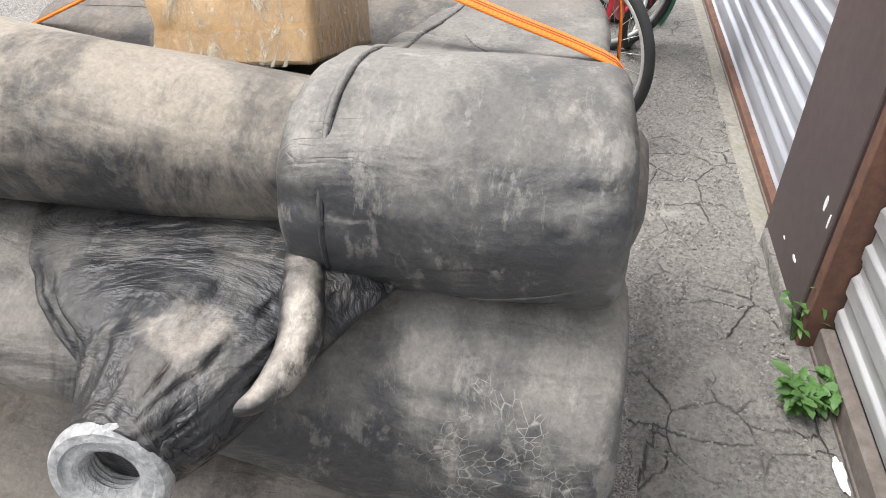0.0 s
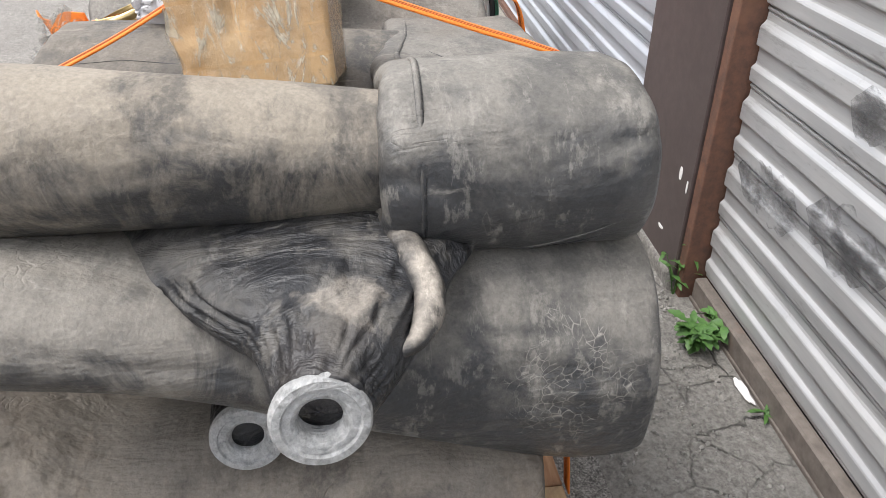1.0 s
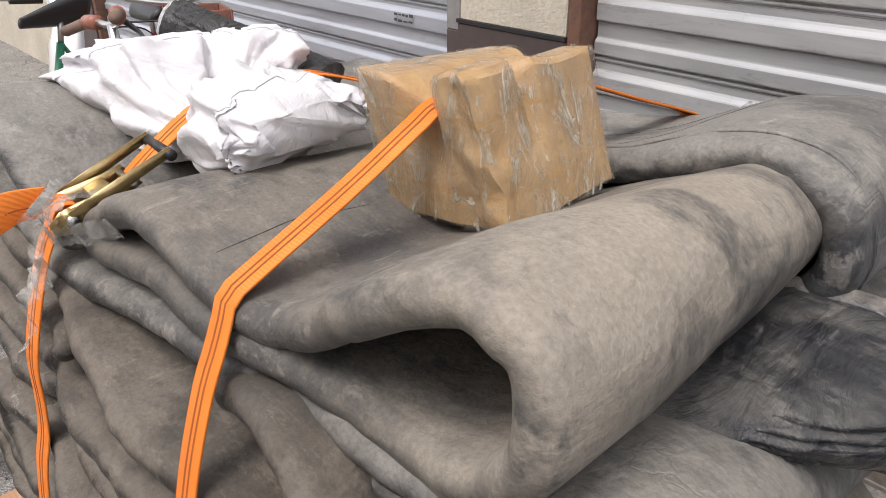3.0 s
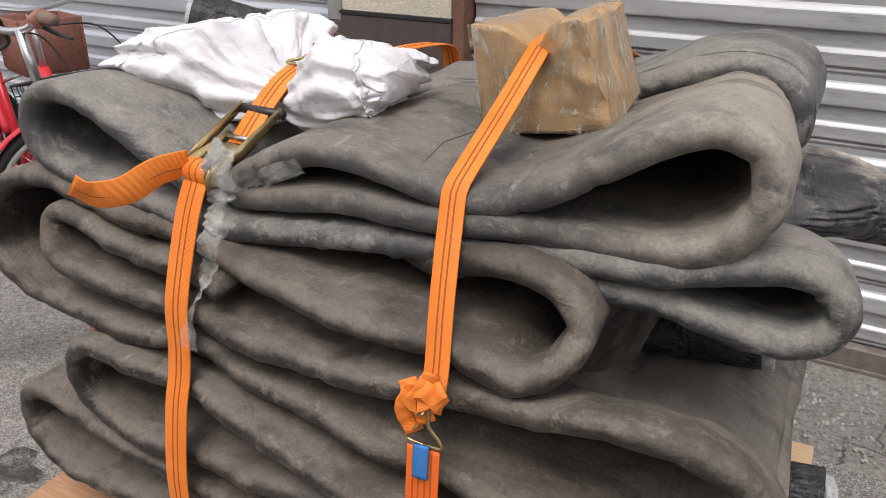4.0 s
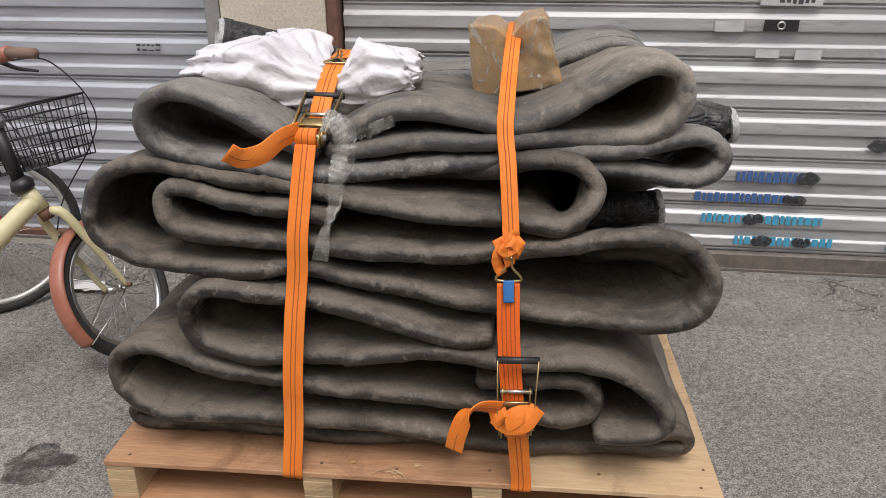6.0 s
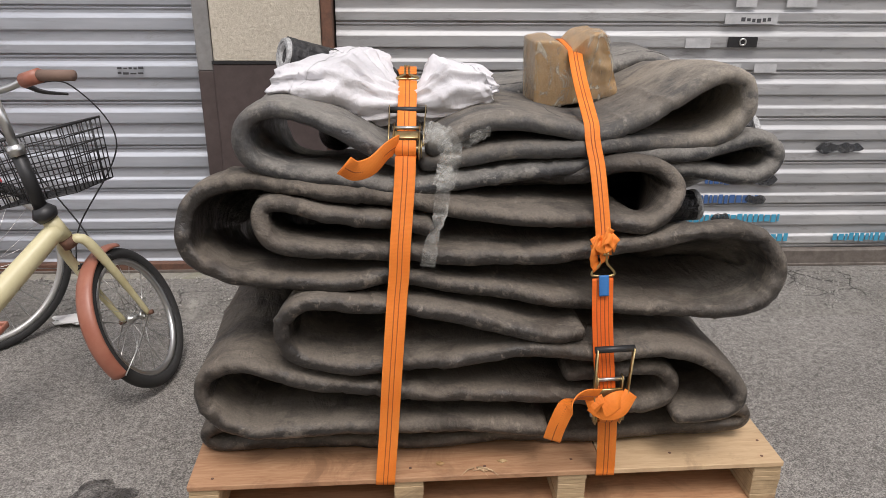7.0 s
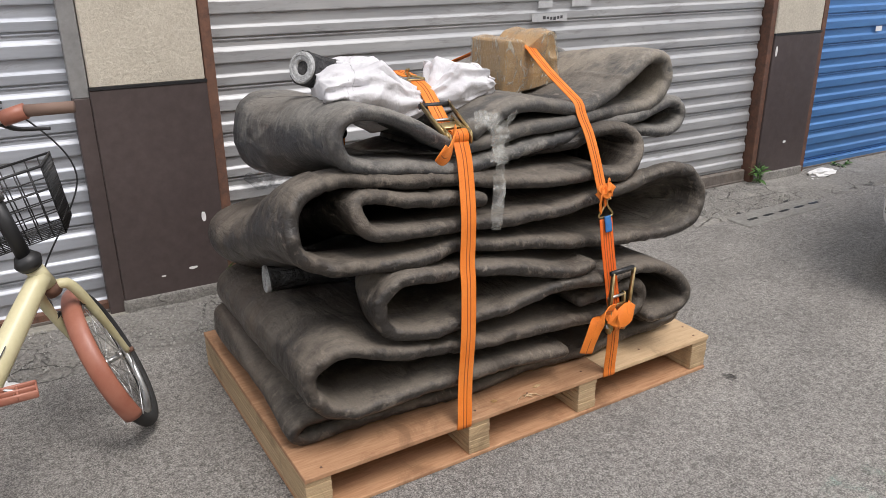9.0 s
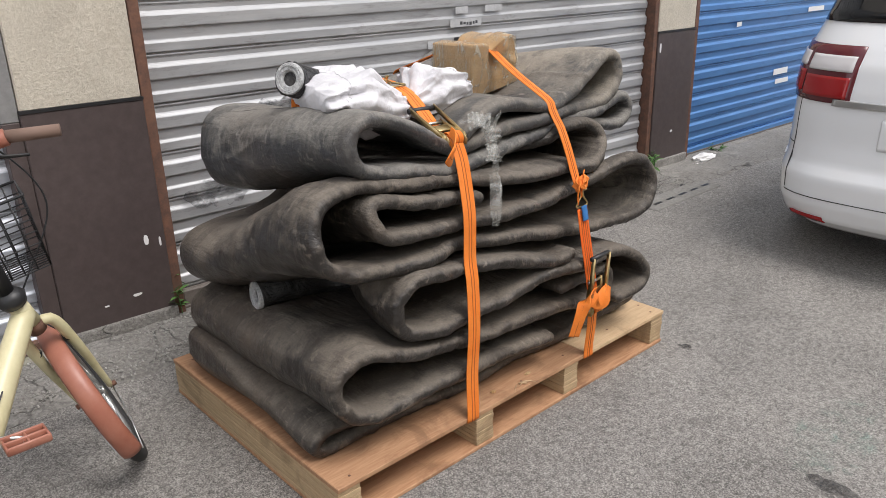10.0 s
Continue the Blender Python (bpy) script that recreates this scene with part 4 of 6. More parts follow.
stitched(left_strap, [(0.596, 0.44, 1.122), (0.60, 0.55, 1.125), (0.60, 0.68, 1.09), (0.60, 0.84, 1.075), (0.60, 0.96, 1.055), (0.60, 1.0, 1.01), (0.60, 1.02, 0.85), (0.60, 1.07, 0.5), (0.58, 1.05, 0.13)], X, 0.048, ORANGE)
stitched(left_strap, [(0.56, 0.13, 1.005), (0.535, 0.085, 1.00), (0.50, 0.05, 0.975), (0.465, 0.02, 0.972), (0.44, 0.0, 0.99)], [(0, -0.5, 0.85), (0, -0.4, 0.9), (-0.2, -0.4, 0.9), (-0.3, -0.5, 0.8), (-0.4, -0.5, 0.75)], 0.05, ORANGE, 30, (-0.1,), "strap_tail")

right_strap = thing("ratchet_strap", "orange ratchet strap over the carton with a knotted upper end", "strap", (1.1, 0.0, 0.14), "lashing straps")
stitched(right_strap, [(1.10, -0.004, 0.125), (1.10, -0.003, 0.16), (1.092, -0.016, 0.25), (1.085, -0.024, 0.32)], X, 0.05, ORANGE, 24)
RAT_B = Matrix.Translation((1.078, -0.022, 0.365)) @ pose(0, 0, 0, 88, 0, 3)
ratchet(right_strap, RAT_B, radians(5), True, 0.19)
stitched(right_strap, [(1.072, -0.028, 0.40), (1.062, -0.016, 0.50), (1.055, 0.0, 0.60), (1.052, 0.016, 0.695)], X, 0.052, ORANGE_DARK, 40, (-0.28, -0.1, 0.1, 0.28))
under(part("label_tag", band_bm([(1.054, 0.0, 0.655), (1.053, 0.004, 0.68), (1.052, 0.010, 0.705)], X, 0.024, 0.006, 12), BLUE_LABEL, None, "blue cloth label"), right_strap)
hook(right_strap, Matrix.Translation((1.052, 0.018, 0.708)) @ pose(0, 0, 0, 88, 0, 0))
stitched(right_strap, [(1.054, 0.030, 0.75), (1.054, 0.052, 0.80), (1.048, 0.078, 0.88), (1.042, 0.106, 0.95), (1.037, 0.126, 0.985), (1.034, 0.139, 1.010), (1.033, 0.150, 1.036), (1.034, 0.172, 1.050), (1.038, 0.30, 1.112), (1.043, 0.395, 1.165), (1.046, 0.43, 1.184), (1.048, 0.50, 1.192),
           (1.051, 0.60, 1.196), (1.054, 0.645, 1.178), (1.056, 0.72, 1.152), (1.057, 0.82, 1.118), (1.058, 0.925, 1.084), (1.062, 0.975, 1.060), (1.07, 0.996, 1.00), (1.09, 1.0, 0.93), (1.09, 1.005, 0.6), (1.10, 1.045, 0.13)], X, 0.038, ORANGE, 120)
# the knot and the loose tail
for k, (p0, p1, p2) in enumerate((((1.055, 0.0, 0.77), (1.03, -0.012, 0.80), (1.0, 0.005, 0.765)), ((1.0, 0.0, 0.80), (1.02, -0.014, 0.775), (1.055, 0.002, 0.80)), ((1.015, -0.005, 0.80), (1.0, -0.012, 0.76), (1.012, -0.002, 0.715)), ((1.04, 0.0, 0.82), (1.025, -0.010, 0.785), (1.03, 0.0, 0.735)))):
    under(part("knot", band_bm([tuple(Vector(q) + Vector((0.024, 0.024, 0))) for q in (p0, p1, p2)], (0.2, 0.5, 0.8) if k < 2 else (0.8, 0.6, 0.1), 0.026, 0.004, 18, 0.006), ORANGE, None, "twisted webbing knot"), right_strap)
for pts, wd in ((([(1.125, -0.045, 0.385), (1.09, -0.066, 0.40), (1.05, -0.066, 0.375), (1.035, -0.05, 0.40)]), 0.045), (([(1.03, -0.055, 0.385), (1.06, -0.07, 0.37), (1.10, -0.068, 0.375), (1.13, -0.05, 0.41)]), 0.04)):
    under(part("strap_wrap", band_bm(pts, (0.1, 0.35, 1), wd, 0.004, 30), ORANGE, None, "webbing wrapped round the buckle"), right_strap)
stitched(right_strap, [(1.045, -0.055, 0.41), (1.00, -0.07, 0.42), (0.965, -0.075, 0.395), (0.945, -0.07, 0.34), (0.935, -0.06, 0.285)], [(0.1, -0.3, 0.9), (0.3, -0.3, 0.8), (0.8, -0.3, 0.4), (0.95, -0.3, 0.1), (0.95, -0.3, 0.0)], 0.044, ORANGE, 34, (-0.1,), "strap_tail")


# ---- carton ----
def carton():
    t = thing("cardboard_box", "crushed brown cardboard box wrapped in clear tape, on the folded rubber", "box", (1.05, 0.52, 1.04))
    low = [Vector(c) for c in ((0.945, 0.435, 1.022), (1.178, 0.410, 1.062), (1.168, 0.612, 1.078), (0.945, 0.630, 1.022))]
    high = [Vector(c) for c in ((0.932, 0.398, 1.212), (1.128, 0.385, 1.214), (1.122, 0.602, 1.236), (0.942, 0.622, 1.206))]

    def place(u, v, w, out=0.0):
        """A place in or on the leaning, dented carton; u, v, w from 0 to 1, out: metres off its surface."""
        q = [l.lerp(h, w) for l, h in zip(low, high)]
        p = q[0].lerp(q[1], u).lerp(q[3].lerp(q[2], u), v)
        # the strap cuts into the top and the front, beside a raised flap
        cut = math.exp(-((u - 0.52) / 0.13) ** 2)
        p.z += -0.030 * cut * ease((w - 0.55) / 0.45) + 0.020 * math.exp(-((u - 0.90) / 0.2) ** 2) * ease((w - 0.6) / 0.4) * ease((0.75 - v) / 0.4)
        p.y += 0.034 * cut * ease((0.35 - v) / 0.35) * ease((w - 0.15) / 0.6)
        # crushed corner between the front and the long side
        crush = ease((u - 0.55) / 0.3) * ease((0.30 - v) / 0.3)
        k = Vector((u * 9, v * 9, w * 6))
        p.y += crush * 0.010 * (0.6 + noise.noise(k * 0.8))
        p.x -= crush * 0.009 * (0.5 + noise.noise(k * 0.7 + Vector((4, 0, 0))))
        # dent in the upper edge of the long side
        dent = math.exp(-((v - 0.42) / 0.05) ** 2) * ease((u - 0.6) / 0.4) * ease((w - 0.25) / 0.75)
        p.x -= 0.016 * dent
        p.z -= 0.016 * dent * ease((w - 0.8) / 0.2)
        n = Vector((u - 0.5, v - 0.5, 0.6 * (w - 0.5)))
        m = max(abs(n.x), abs(n.y), abs(n.z) / 0.6)
        p += n * (0.012 * (1 - m * 2) if m < 0.5 else 0.0)
        rough = 0.0010 * noise.noise(p * 30) + 0.0007 * noise.noise(p * 120)
        return p + n.normalized() * (rough + out)

    n = 30
    bm = bmesh.new()
    bmesh.ops.create_cube(bm, size=1)
    bmesh.ops.subdivide_edges(bm, edges=bm.edges[:], cuts=n, use_grid_fill=True)
    for v in bm.verts:
        u = [max(-0.5, min(0.5, c)) + 0.5 for c in v.co]
        near = sorted(0.5 - abs(c - 0.5) for c in u)
        pull = 0.004 if near[1] < 0.02 else 0.0
        v.co = place(*u, out=-pull)
    bm.normal_update()
    for e in bm.edges:
        if len(e.link_faces) == 2 and e.calc_face_angle() > 0.6:
            e.smooth = False
    under(part("carton_body", bm, CARTON), t)

    def wrap(spots, wide, along):
        """A strip of clear tape laid over the carton."""
        rings = []
        for k, (u, v, w) in enumerate(spots):
            row = []
            for j in range(6):
                o = (j / 5 - 0.5) * wide + 0.01 * noise.noise(Vector((k * 0.4, j * 0.2, wide * 9)))
                c = [u, v, w]
                c[along] = max(0.0, min(1.0, c[along] + o))
                row.append(place(*c, out=0.0025))
            rings.append(row)
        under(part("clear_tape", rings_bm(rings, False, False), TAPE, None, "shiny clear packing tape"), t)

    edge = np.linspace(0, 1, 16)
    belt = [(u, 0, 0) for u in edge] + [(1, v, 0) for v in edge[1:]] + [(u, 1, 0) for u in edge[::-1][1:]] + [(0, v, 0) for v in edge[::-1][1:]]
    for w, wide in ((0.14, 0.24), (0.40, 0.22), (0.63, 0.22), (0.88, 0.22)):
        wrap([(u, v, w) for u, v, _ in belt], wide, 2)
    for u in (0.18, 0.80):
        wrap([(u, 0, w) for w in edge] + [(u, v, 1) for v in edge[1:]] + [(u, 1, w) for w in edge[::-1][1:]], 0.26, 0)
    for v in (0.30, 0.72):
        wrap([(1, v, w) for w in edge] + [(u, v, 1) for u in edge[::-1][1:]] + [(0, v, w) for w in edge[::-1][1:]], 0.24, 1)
    return t


carton()


# ---- white sacks ----
def sack(path, widths, heights, label, seed, pleats):
    t = thing("woven_sack", label, "sack", path[0], "white sacks")
    n, sides = 84, 110
    pts = [Vector(p) for p in spline(path, n)]
    ws = spline([(w, 0) for w in widths], n)[:, 0]
    hs = spline([(h, 0) for h in heights], n)[:, 0]
    rings = []
    for i, p in enumerate(pts):
        d = (pts[min(i + 1, n - 1)] - pts[max(i - 1, 0)]).normalized()
        side = Vector((0, 0, 1)).cross(d).normalized()
        up = d.cross(side)
        u = i / (n - 1)
        ring = []
        for a in np.linspace(0, 2 * math.pi, sides, endpoint=False):
            c, s2 = math.cos(a), math.sin(a)
            c2 = math.copysign(abs(c) ** 0.75, c)
            s3 = math.copysign(abs(s2) ** 0.85, s2)
            pleat = 1 + 0.10 * (1 - 0.7 * u) * math.sin(pleats * a + 2.2 * noise.noise(Vector((u * 3, c, seed)))) - 0.10 * (1 - 0.6 * u) * max(0.0, 1 - abs(noise.noise(Vector((c * 4.5, s2 * 4.5, u * 1.2 + seed)))) / 0.10)
            crease = 0.20 * noise.noise(Vector((c * 1.8, s2 * 1.8, u * 3.5 + seed))) - 0.26 * abs(noise.noise(Vector((c * 2.6, s2 * 2.6, u * 4 + seed)))) + 0.08 - 0.04 * abs(noise.noise(Vector((c * 8, s2 * 8, u * 15 + seed))))
            f = pleat + crease * min(1, u * 3)
            low = 0.68 if s2 < 0 else 1.0
            ring.append(p + side * (c2 * ws[i] * f) + up * (s3 * hs[i] * f * low) + d * (0.02 * noise.noise(Vector((c * 3, s2 * 3, seed + 5))) * (u > 0.8)))
        rings.append(ring)
    under(part("cloth", rings_bm(rings), WEAVE, None, "creased white woven cloth"), t)
    for k in (0.74,):
        i = int(k * (n - 1))
        pts2 = [r + (r - pts[i]).normalized() * 0.0012 for r in (Vector(q) for q in rings[i][6:50])]
        under(part("seam", tube_bm(pts2, 0.0009, 6), STITCH_GREY, None, "grey stitched seam"), t)
    return t


STITCH_GREY = mat("grey_thread", (0.55, 0.55, 0.56), 0.8)
sack([(0.59, 0.375, 1.05), (0.52, 0.37, 1.052), (0.42, 0.39, 1.075), (0.34, 0.415, 1.10), (0.28, 0.43, 1.112)], [0.045, 0.10, 0.155, 0.175, 0.165], [0.04, 0.08, 0.115, 0.10, 0.04],
     "crumpled white woven sack tied down by a strap", 1.7, 11)
sack([(0.60, 0.375, 1.05), (0.645, 0.37, 1.055), (0.705, 0.38, 1.075), (0.765, 0.405, 1.10), (0.81, 0.41, 1.105)], [0.04, 0.085, 0.125, 0.135, 0.11], [0.035, 0.072, 0.105, 0.085, 0.03],
     "crumpled white woven sack beside the strap buckle", 8.3, 9)
sack([(0.54, 0.43, 1.07), (0.49, 0.49, 1.095), (0.445, 0.54, 1.12), (0.41, 0.575, 1.135), (0.39, 0.595, 1.135)], [0.04, 0.08, 0.10, 0.095, 0.06], [0.035, 0.065, 0.08, 0.065, 0.03],
     "rounded white woven sack lying behind the others", 5.1, 8)


# ---- loose plastic film hanging by the strap ----
film = thing("plastic_film", "crumpled clear plastic film caught beside the strap", "film", (0.66, 0.12, 1.0))
under(part("film_strip", band_bm([(0.63, 0.16, 1.03), (0.66, 0.10, 1.03), (0.675, 0.075, 0.985), (0.665, 0.055, 0.93), (0.655, 0.035, 0.86), (0.635, 0.015, 0.79), (0.625, 0.005, 0.74)], [(1, 0, 0.1), (0.8, 0.4, 0.3), (0.9, -0.3, 0), (0.8, -0.5, 0), (0.9, 0.3, 0), (0.5, -0.8, 0), (0.9, 0.2, 0)], 0.036, 0.0008, 60, 0.02), FILM), film)
under(part("film_head", band_bm([(0.625, 0.12, 1.035), (0.655, 0.088, 1.040), (0.682, 0.078, 1.015), (0.678, 0.068, 0.965), (0.664, 0.052, 0.92)], [(0.3, 0.2, 1), (0.7, 0.4, 0.5), (0.9, -0.3, 0.2), (0.9, 0.2, 0), (0.8, -0.4, 0)], 0.052, 0.0008, 50, 0.03), FILM), film)
under(part("film_corner", band_bm([(0.66, 0.09, 1.0), (0.70, 0.10, 1.005), (0.745, 0.12, 1.02), (0.782, 0.138, 1.032)], [(0, -0.3, 1), (0.1, -0.6, 0.8), (0, -0.2, 1), (0, -0.5, 0.8)], 0.032, 0.0015, 30, 0.014), FILM), film)


# ---- bicycles ----
def wheel(parent, m, radius, tyre_r, rim_material, spokes=22):
    w = part("wheel", lathe_bm([(0.012, -0.03), (0.016, -0.028), (0.016, -0.02), (0.009, -0.018), (0.009, 0.018), (0.016, 0.02), (0.016, 0.028), (0.012, 0.03)], m, 16), STEEL)
    under(w, parent)

    def sub(name, bm, material):
        ob = part(name, bm, material)
        ob.parent = w
        ob.matrix_parent_inverse = (parent.matrix_basis @ w.matrix_parent_inverse).inverted()
        return ob

    def ring(prof):
        rings = [[(math.cos(a) * r, math.sin(a) * r, h) for r, h in prof] for a in np.linspace(0, 2 * math.pi, 65)]
        bm = rings_bm(rings, True, False)
        bm.transform(m)
        return bm

    R = radius - tyre_r
    sub("tyre", ring([(R + tyre_r * math.cos(b), tyre_r * math.sin(b)) for b in np.linspace(0, 2 * math.pi, 12, endpoint=False)]), TYRE)
    q = R - tyre_r
    sub("rim", ring([(q + 0.004, -0.012), (q - 0.012, -0.010), (q - 0.017, 0.0), (q - 0.012, 0.010), (q + 0.004, 0.012)]), rim_material)
    shared = None
    for k in range(spokes):
        a = 2 * math.pi * k / spokes
        if shared is None:
            shared = mesh_of("spoke", tube_bm([(0.014, 0.0, 0.024), (q - 0.012, 0.0, 0.0)], 0.0011, 5), STEEL)
        ob = new("spoke", shared)
        ob.parent = w
        ob.matrix_parent_inverse = (parent.matrix_basis @ w.matrix_parent_inverse).inverted()
        ob.matrix_basis = m @ pose(0, 0, 0, 180 if k % 2 else 0, 0, 0) @ pose(0, 0, 0, 0, 0, math.degrees(a))
    return w


def basket(parent, m, material, sx, sy, sz, rows=6, cols=9, r=0.0022, flare=1.12):
    """Wire basket, open at the top; each side is one welded panel."""
    def panel(lines):
        for l in lines:
            bm = tube_bm(l, r, 5)
            bm.transform(m)
            under(part("wire", bm, material), parent)

    def corner(k, z):
        f = 1 + (flare - 1) * z / sz
        x, y = ((-sx, -sy), (sx, -sy), (sx, sy), (-sx, sy))[k % 4]
        return Vector((x * f / 2, y * f / 2, z))

    for k in range(4):
        lines = [[corner(k, sz * i / rows), corner(k + 1, sz * i / rows)] for i in range(rows + 1)]
        lines += [[corner(k, 0).lerp(corner(k + 1, 0), i / cols), corner(k, sz).lerp(corner(k + 1, sz), i / cols)] for i in range(cols + 1)]
        panel(lines)
    panel([[corner(0, 0).lerp(corner(1, 0), i / cols), corner(3, 0).lerp(corner(2, 0), i / cols)] for i in range(cols + 1)] + [[corner(0, 0).lerp(corner(3, 0), i / rows), corner(1, 0).lerp(corner(2, 0), i / rows)] for i in range(rows + 1)])
    rim = tube_bm([corner(k, sz) for k in (0, 1, 2, 3, 0)], r * 1.9, 6)
    rim.transform(m)
    under(part("basket_rim", rim, material), parent)


PEDAL = Vector((-0.622, 0.385, 0.415))


def cream_bike():
    b = thing("bicycle", "small cream bicycle with red mudguard and black wire basket", "bicycle", (-0.325, 0.79, 0.0))
    d = Vector((0.14, 0.99, 0)).normalized()
    w = Vector((-0.36, 0.10, 0.93))
    w = (w - d * w.dot(d)).normalized()
    y = w.cross(d)
    F = Matrix((( d.x, y.x, w.x, -0.342), (d.y, y.y, w.y, 0.79), (d.z, y.z, w.z, 0.244), (0, 0, 0, 1)))
    wheel(b, F @ pose(0, 0, 0, 90, 0, 0), 0.252, 0.022, STEEL, 20)

    def put(name, bm, material, label=""):
        bm.transform(F)
        return under(part(name, bm, material, None, label), b)

    for sy in (-1, 1):
        put("fork_blade", tube_bm([(-0.105, sy * 0.012, 0.345), (-0.092, sy * 0.045, 0.322), (-0.058, sy * 0.052, 0.20), (-0.02, sy * 0.05, 0.07), (0.0, sy * 0.048, 0.0)], [0.016, 0.016, 0.014, 0.011, 0.009], 10, 24), BIKE_CREAM)
        put("fender_stay", tube_bm([(0, sy * 0.052, 0), (-0.14, sy * 0.045, -0.06), (-0.247, sy * 0.030, -0.10)], 0.0022, 6), STEEL)
        put("axle_nut", tube_bm([(0, sy * 0.045, 0), (0, sy * 0.066, 0)], 0.009, 6), RUST)
        put("brake_arm", tube_bm([(-0.08, sy * 0.045, 0.25), (-0.03, sy * 0.047, 0.235)], 0.011, 8), BLACK)
    rings = []
    for a in np.linspace(radians(72), radians(203), 40):
        r0 = 0.269
        rings.append([((r0 - 0.020 * (1 - math.cos(q)) + 0.0 ) * math.cos(a), 0.031 * math.sin(q), (r0 - 0.020 * (1 - math.cos(q))) * math.sin(a)) for q in np.linspace(-1.45, 1.45, 11)]
                     + [((r0 - 0.003 - 0.020 * (1 - math.cos(q))) * math.cos(a), 0.028 * math.sin(q), (r0 - 0.003 - 0.020 * (1 - math.cos(q))) * math.sin(a)) for q in np.linspace(1.45, -1.45, 11)])
    put("mudguard", rings_bm(rings), FENDER, "faded red painted mudguard")
    put("fork_crown", tube_bm([(-0.107, 0, 0.325), (-0.116, 0, 0.36)], 0.024, 14), RUST)
    put("head_tube", tube_bm([(-0.116, 0, 0.36), (-0.135, 0, 0.435)], 0.026, 16), BIKE_CREAM)
    put("stem_clamp", tube_bm([(-0.135, 0, 0.435), (-0.140, 0, 0.455), (-0.144, 0, 0.478)], [0.032, 0.040, 0.026], 14), BLACK)
    def yard(name, bm, material, label=""):
        return under(part(name, bm, material, None, label), b)

    base, top = F @ Vector((-0.142, 0, 0.468)), Vector((-0.621, 0.695, 1.039))
    mid = base.lerp(top, 0.52)
    yard("stem", tube_bm([base, mid], 0.021, 14), BLACK, "matt dark steering post")
    yard("stem_upper", tube_bm([mid, top], 0.015, 12), STEEL)
    yard("quick_clamp", tube_bm([base.lerp(top, 0.47), base.lerp(top, 0.56)], 0.027, 12), STEEL)
    hx, hy = Vector((0.97, -0.09, 0.19)).normalized(), Vector((-0.10, -0.97, 0.05)).normalized()
    bar = lambda a, o, z=0.0: top + hx * a + hy * o + Vector((0, 0, z))
    yard("handlebar", tube_bm([bar(-0.27, 0.06), bar(-0.16, 0.02, 0.02), bar(-0.05, 0), bar(0.05, 0), bar(0.16, 0.02, 0.02), bar(0.27, 0.06)], 0.011, 10, 40), STEEL)
    for sx in (-1, 1):
        yard("grip", tube_bm([bar(sx * 0.17, 0.025, 0.018), bar(sx * 0.29, 0.065, 0.0)], [0.017, 0.016], 14), GRIP, "worn brown rubber grip")
        yard("shift_clamp", tube_bm([bar(sx * 0.11, 0.01, 0.012), bar(sx * 0.17, 0.025, 0.018)], 0.022, 12), FENDER, "dull red twist clamp")
        yard("brake_lever", tube_bm([bar(sx * 0.10, -0.01, 0), bar(sx * 0.14, -0.03, -0.03), bar(sx * 0.22, -0.02, -0.05)], [0.009, 0.006, 0.004], 8, 14), BLACK)
        yard("brake_cable", tube_bm([bar(sx * 0.10, -0.01, 0), bar(sx * 0.16, -0.16, -0.03), bar(sx * 0.16 + 0.10, -0.20, -0.24), bar(0.12, -0.14, -0.48), F @ Vector((-0.07, sx * 0.04, 0.27))], 0.0027, 6, 40), BLACK)
    basket(b, F @ Matrix.Translation((-0.02, 0.02, 0.490)) @ pose(0, 0, 0, 8, 4, 0), BLACK, 0.22, 0.30, 0.20)
    # frame behind the head tube, in the yard's own axes
    head = F @ Vector((-0.126, 0, 0.395))
    bb = Vector((-0.80, 0.35, 0.28))
    rear = Vector((-1.08, 0.10, 0.262))
    down = under(part("frame_tube", tube_bm([head, head.lerp(bb, 0.5), bb], [0.030, 0.036, 0.036], 16, 20), BIKE_CREAM, None, "cream main tube with dark marks"), b)
    for f0, f1, wd in ((0.40, 0.46, 0.02), (0.62, 0.80, 0.012)):
        a0, a1 = head.lerp(bb, f0), head.lerp(bb, f1)
        o = Vector((-0.1, -0.9, 0.35)).normalized() * 0.037
        under(part("tube_mark", band_bm([a0 + o, a0.lerp(a1, 0.5) + o, a1 + o], (0.55, 0.25, 0.7), wd, 0.002, 10), INK), b)
    under(part("chain_stay", tube_bm([bb, rear], 0.012, 10), BIKE_CREAM), b)
    under(part("seat_tube", tube_bm([bb, bb + Vector((-0.12, -0.11, 0.52))], 0.017, 10), BIKE_CREAM), b)
    under(part("saddle", tube_bm([bb + Vector((-0.04, -0.035, 0.55)), bb + Vector((-0.12, -0.11, 0.56)), bb + Vector((-0.21, -0.19, 0.57))], [0.03, 0.07, 0.09], 14, 16, True, 0.45), BLACK), b)
    fr = Vector((-0.72, -0.69, 0)).normalized()
    side = fr.cross(Vector((0, 0, 1)))
    up = Vector((0, 0, 1))
    RW = Matrix(((fr.x, up.x, side.x, rear.x), (fr.y, up.y, side.y, rear.y), (fr.z, up.z, side.z, rear.z), (0, 0, 0, 1)))
    wheel(b, RW, 0.262, 0.023, STEEL, 20)
    crank = tube_bm([bb, bb + Vector((0.03, -0.03, 0.01)), PEDAL + Vector((-0.04, 0.05, 0.0)), PEDAL], 0.009, 8)
    under(part("crank", crank, STEEL), b)
    pc = PEDAL
